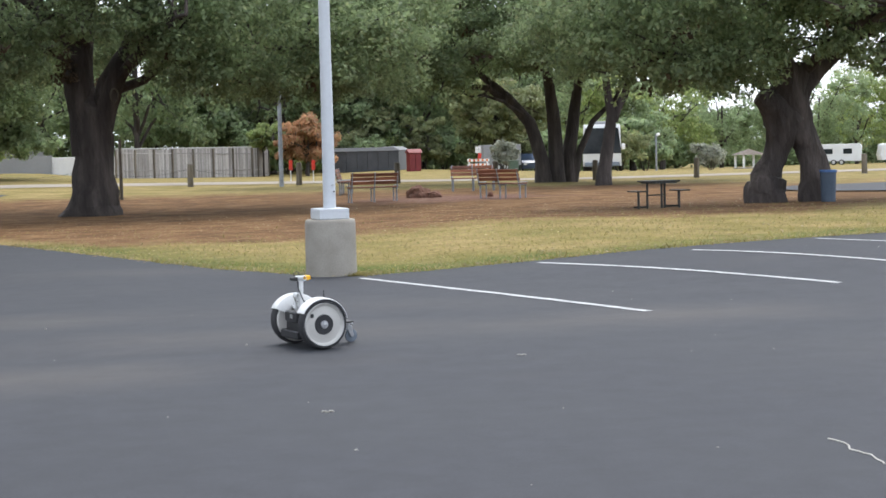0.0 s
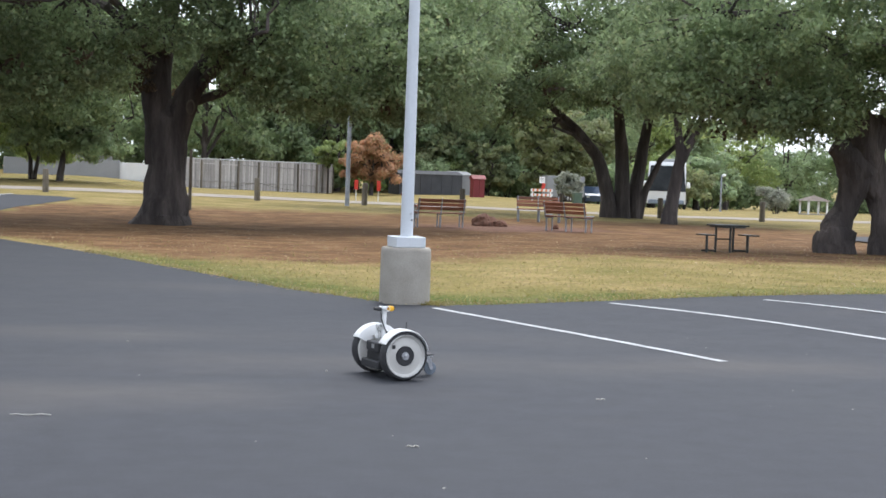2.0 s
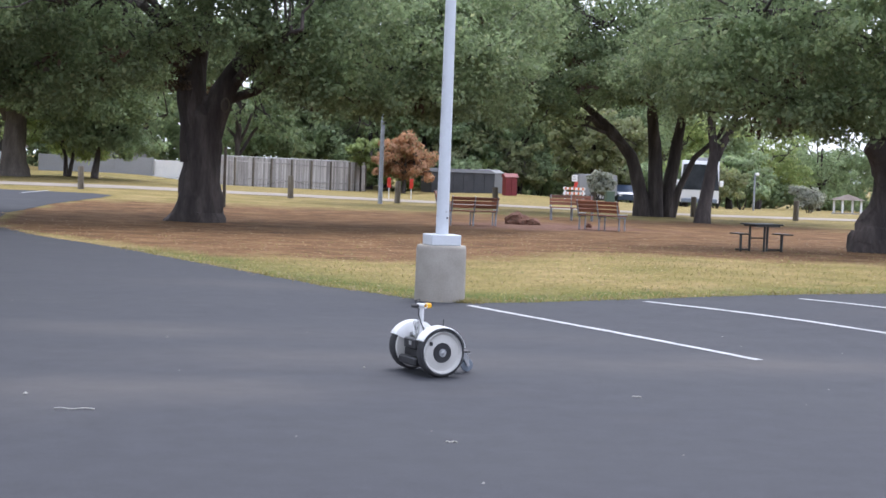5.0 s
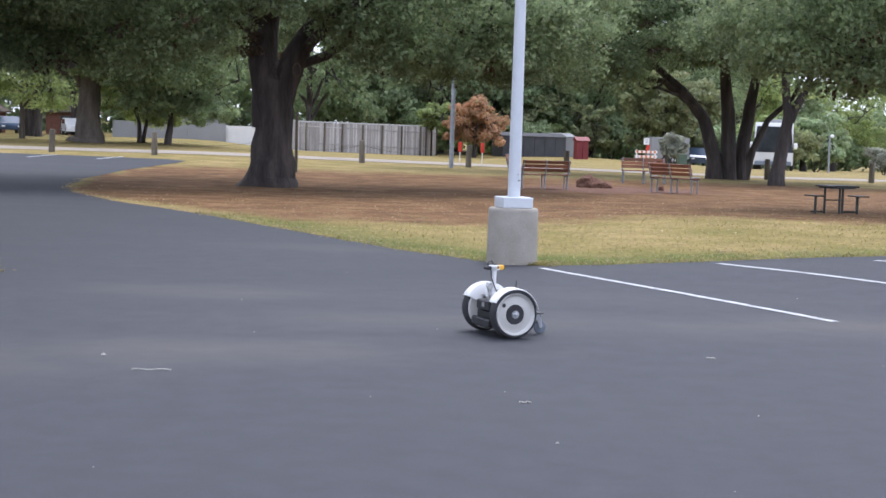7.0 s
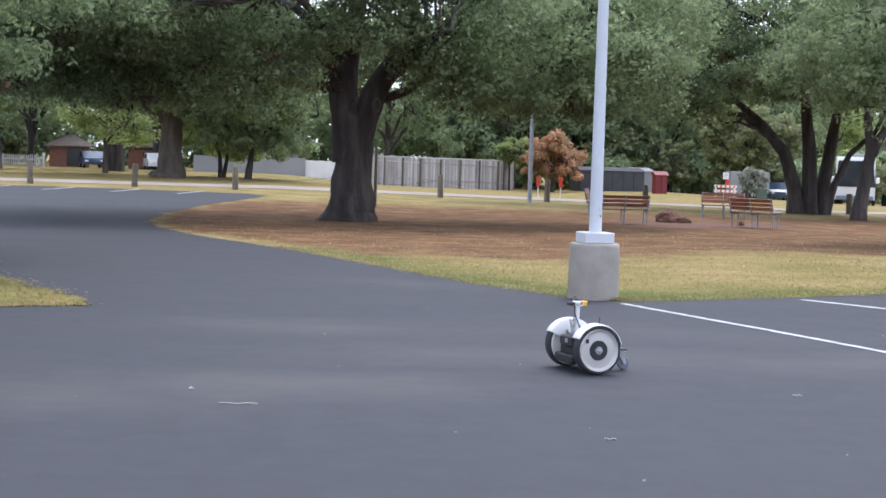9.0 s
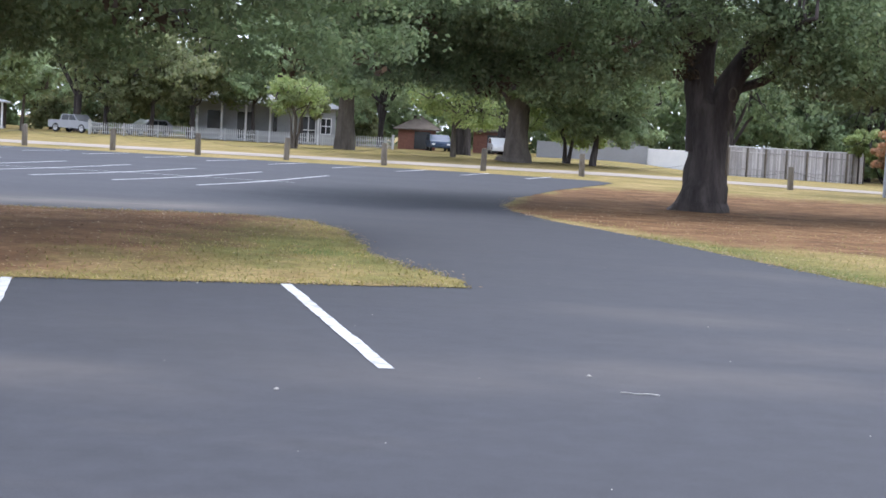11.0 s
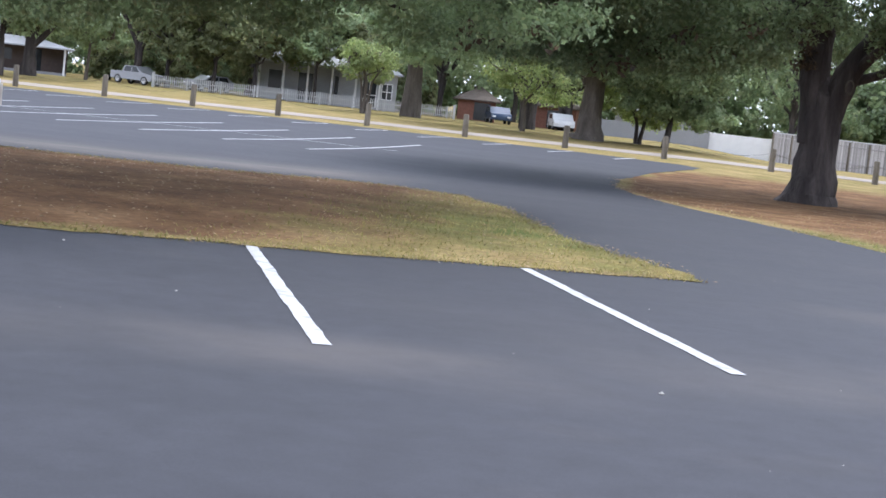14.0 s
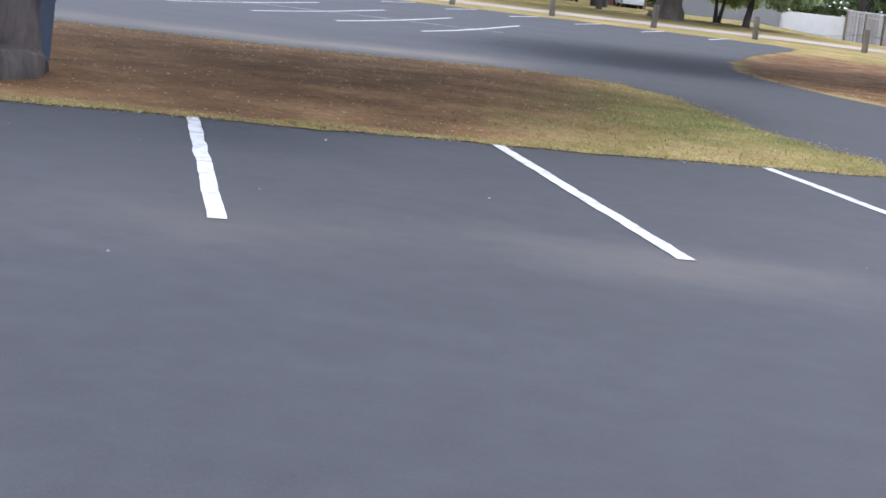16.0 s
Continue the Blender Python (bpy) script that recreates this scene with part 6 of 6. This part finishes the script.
    # caster
    cx = 0.405
    caster = part("caster", Mesh().box((cx - 0.03, 0, 0.168), (0.075, 0.075, 0.006)), M_CHROME, root, "zinc swivel caster with grey wheel")
    part("swivel", Mesh().tube([(cx - 0.03, 0, 0.185), (cx - 0.03, 0, 0.145)], 0.024, 16), M_CHROME, caster, smooth=True)
    for s in (-1, 1):
        part("fork", Mesh().add([(cx - 0.055, s * 0.025, 0.15), (cx - 0.005, s * 0.025, 0.15), (cx + 0.015, s * 0.025, 0.06), (cx - 0.01, s * 0.025, 0.05), (cx - 0.055, s * 0.029, 0.15), (cx - 0.005, s * 0.029, 0.15), (cx + 0.015, s * 0.029, 0.06), (cx - 0.01, s * 0.029, 0.05)],
                                [(0, 1, 2, 3), (7, 6, 5, 4), (0, 4, 5, 1), (1, 5, 6, 2), (2, 6, 7, 3), (3, 7, 4, 0)]), M_CHROME, caster)
    part("caster_wheel", Mesh().lathe([(0, -0.014), (0.02, -0.014), (0.03, -0.01), (0.048, -0.012), (0.056, -0.008), (0.058, 0), (0.056, 0.008), (0.048, 0.012), (0.03, 0.01), (0.02, 0.014), (0, 0.014)], (cx, 0, 0.058), (0, 1, 0), 32), M_GREYRUB, caster, smooth=True)
    part("axle_bolt", Mesh().tube([(cx, -0.034, 0.058), (cx, 0.034, 0.058)], 0.008, 8), M_CHROME, caster)


robot(-1.62, -6.36, 16)


# ---- fallen leaves, pebbles, grass ----
def scatter():
    rng = np.random.default_rng(9)
    # dry leaves on the lawn and along the edges
    pts = []
    while len(pts) < 5200:
        x, y = rng.uniform(-8, 16), rng.uniform(0.4, 26)
        if rng.random() > 1.15 - y / 40 or inside(LOT_CORE, x, y):
            continue
        pts.append((x, y, gz(x, y) + 0.0))
    while len(pts) < 9500:
        x, y = rng.uniform(-24, -6), rng.uniform(-9, 9.5)
        if not inside(ISLAND, x, y) or rng.random() > 0.25 + 0.09 * (-x - 6):
            continue
        pts.append((x, y, island_height(x, y) + 0.01))
    for line in (PARK_EDGE[2:19], ISLAND[:6], ISLAND[9:]):
        for (x0, y0), (x1, y1) in zip(line, line[1:]):
            n = int(math.dist((x0, y0), (x1, y1)) * 36)
            for _ in range(n):
                u = rng.random()
                x, y = x0 + (x1 - x0) * u + rng.normal() * 0.13, y0 + (y1 - y0) * u + rng.normal() * 0.13
                pts.append((x, y, gz(x, y) + 0.022))
    p = np.array(pts)
    n = len(p)
    a = rng.random(n) * 6.283
    s = 0.012 + 0.018 * rng.random((n, 1))
    d = np.stack([np.cos(a), np.sin(a), 0.15 * rng.normal(size=n)], 1) * s
    e = np.stack([-np.sin(a), np.cos(a), 0.15 * rng.normal(size=n)], 1) * s * 0.6
    up = np.zeros((n, 3))
    up[:, 2] = 0.004 + 0.006 * rng.random(n)
    v = np.stack([p - d + up, p - e, p + d + up * 0.6, p + e + up], 1).reshape(-1, 3)
    tagged(part("fallen_leaves", leaf_mesh("fallen_leaves", v, M_DRYLEAF), M_DRYLEAF), "scattered dry brown and tan oak leaves", "leaves", kind="stuff")
    # grass blades: a fringe along the asphalt and over the near lawn
    g = []
    for line, amount in ((PARK_EDGE[2:15], 120), (ISLAND[:6], 150), (ISLAND[9:], 120)):
        for (x0, y0), (x1, y1) in zip(line, line[1:]):
            l = math.dist((x0, y0), (x1, y1))
            nx, ny = -(y1 - y0) / l, (x1 - x0) / l
            for _ in range(int(min(l, 14) * amount)):
                u, o = rng.random(), abs(rng.normal()) * 0.28 - 0.05
                x, y = x0 + (x1 - x0) * u - nx * o, y0 + (y1 - y0) * u - ny * o
                g.append((x, y, gz(x, y)))
    for _ in range(42000):
        x, y = rng.uniform(-7, 17), 0.5 + 17 * rng.random() ** 1.3
        if not inside(LOT_CORE, x, y) and rng.random() < 1.1 - litter_park(x, y) + 0.5 * noise.noise((x * 1.4, y * 1.4, 2)):
            g.append((x, y, gz(x, y) - 0.02))
    for _ in range(26000):
        x, y = rng.uniform(-16, -6), rng.uniform(-6, 9)
        if inside(ISLAND_LINE, x, y) and rng.random() < 1 - ease(-8.0, -12.5, x):
            g.append((x, y, island_height(x, y) - 0.01))
    for _ in range(500):
        g.append((0.08 + rng.normal() * 0.09, 0.52 + rng.normal() * 0.1, gz(0, 0.5)))
    p = np.array(g)
    n = len(p)
    a = rng.random(n) * 6.283
    h = 0.018 + 0.034 * rng.random((n, 1))
    side = np.stack([np.cos(a), np.sin(a), np.zeros(n)], 1) * 0.008
    lean = np.stack([-np.sin(a), np.cos(a), np.zeros(n)], 1) * h * (0.6 + 1.4 * rng.random((n, 1)))
    up = np.zeros((n, 3))
    up[:, 2] = h[:, 0]
    v = np.stack([p - side, p + side, p + side * 0.3 + lean + up, p - side * 0.3 + lean + up], 1).reshape(-1, 3)
    tagged(part("grass_blades", leaf_mesh("grass_blades", v, M_BLADE), M_BLADE), "short dry yellow-green grass blades", "grass", kind="stuff")
    # specks of gravel on the asphalt
    m = Mesh()
    for _ in range(110):
        x, y = rng.uniform(-16, 8), rng.uniform(-17, 3)
        if inside(ISLAND, x, y):
            continue
        s = 0.004 + 0.009 * rng.random() ** 3
        m.box((x, y, gz(x, y) + 0.004 + s * 0.4), (s * 2.2, s * 1.4, s), rz=rng.random() * 360, taper=0.6)
    tagged(part("gravel_specks", m, M_STONE), "tiny pale pebbles scattered on the asphalt", "gravel", kind="stuff")


LOT_CORE = [(62, 22), (30, 10.2), (16, 5.2), (8.24, 2.2), (4.85, 1.25), (1.34, 0.72), (-0.2, 0.42), (-0.62, 0.95), (-1.47, 2.5), (-2.72, 5.85), (-4.48, 10.7), (-6.42, 15.3), (-7.56, 19.7), (-8.14, 23.5), (-20, 24), (-20, -30), (62, -30)]
scatter()


def ground_bits():
    rng = random.Random(4)
    for x, y, l in ((-4.316, -8.45, 0.26), (-0.2, -7.6, 0.06), (-2.0, -9.6, 0.07)):
        p = [(x + l * (i / 8 - 0.5), y + 0.02 * math.sin(i * 1.3), gz(x, y) + 0.009) for i in range(9)]
        ob = part("twig", Mesh().tube(p, 0.005, 5), M_STONE)
        tagged(ob, "thin pale curled twig lying on the asphalt", "twig")
    crack = [(0.34, -11.42), (0.37, -11.56), (0.31, -11.72), (0.34, -11.88), (0.27, -12.16)]
    p = []
    for (x0, y0), (x1, y1) in zip(crack, crack[1:]):
        for i in range(5):
            x, y = x0 + (x1 - x0) * i / 5, y0 + (y1 - y0) * i / 5
            p.append((x + 0.02 * noise.noise((x * 9, y * 9, 0)), y, gz(x, y) + 0.006))
    tagged(part("crack", Mesh().tube(p, [0.006 + 0.006 * abs(noise.noise((i, 0, 0))) for i in range(len(p))], 5), M_STONE), "pale dusty crack in the asphalt", "crack", kind="structure")
    for x, y in ((-4.68, -7.8), (-6.61, -9.32)):
        ob = part("pebble", Mesh().box((x, y, gz(x, y) + 0.012), (0.035, 0.028, 0.018), rz=30, taper=0.6, bevel=0.006), M_STONE)
        tagged(ob, "small pale pebble lying on the asphalt", "pebble")


ground_bits()

# the plan above is drawn in units of 1.16 m
for ob in list(scene.collection.objects):
    if ob.parent is None and ob.type in {"MESH", "EMPTY"}:
        ob.matrix_world = Matrix.Scale(1.16, 4) @ ob.matrix_world
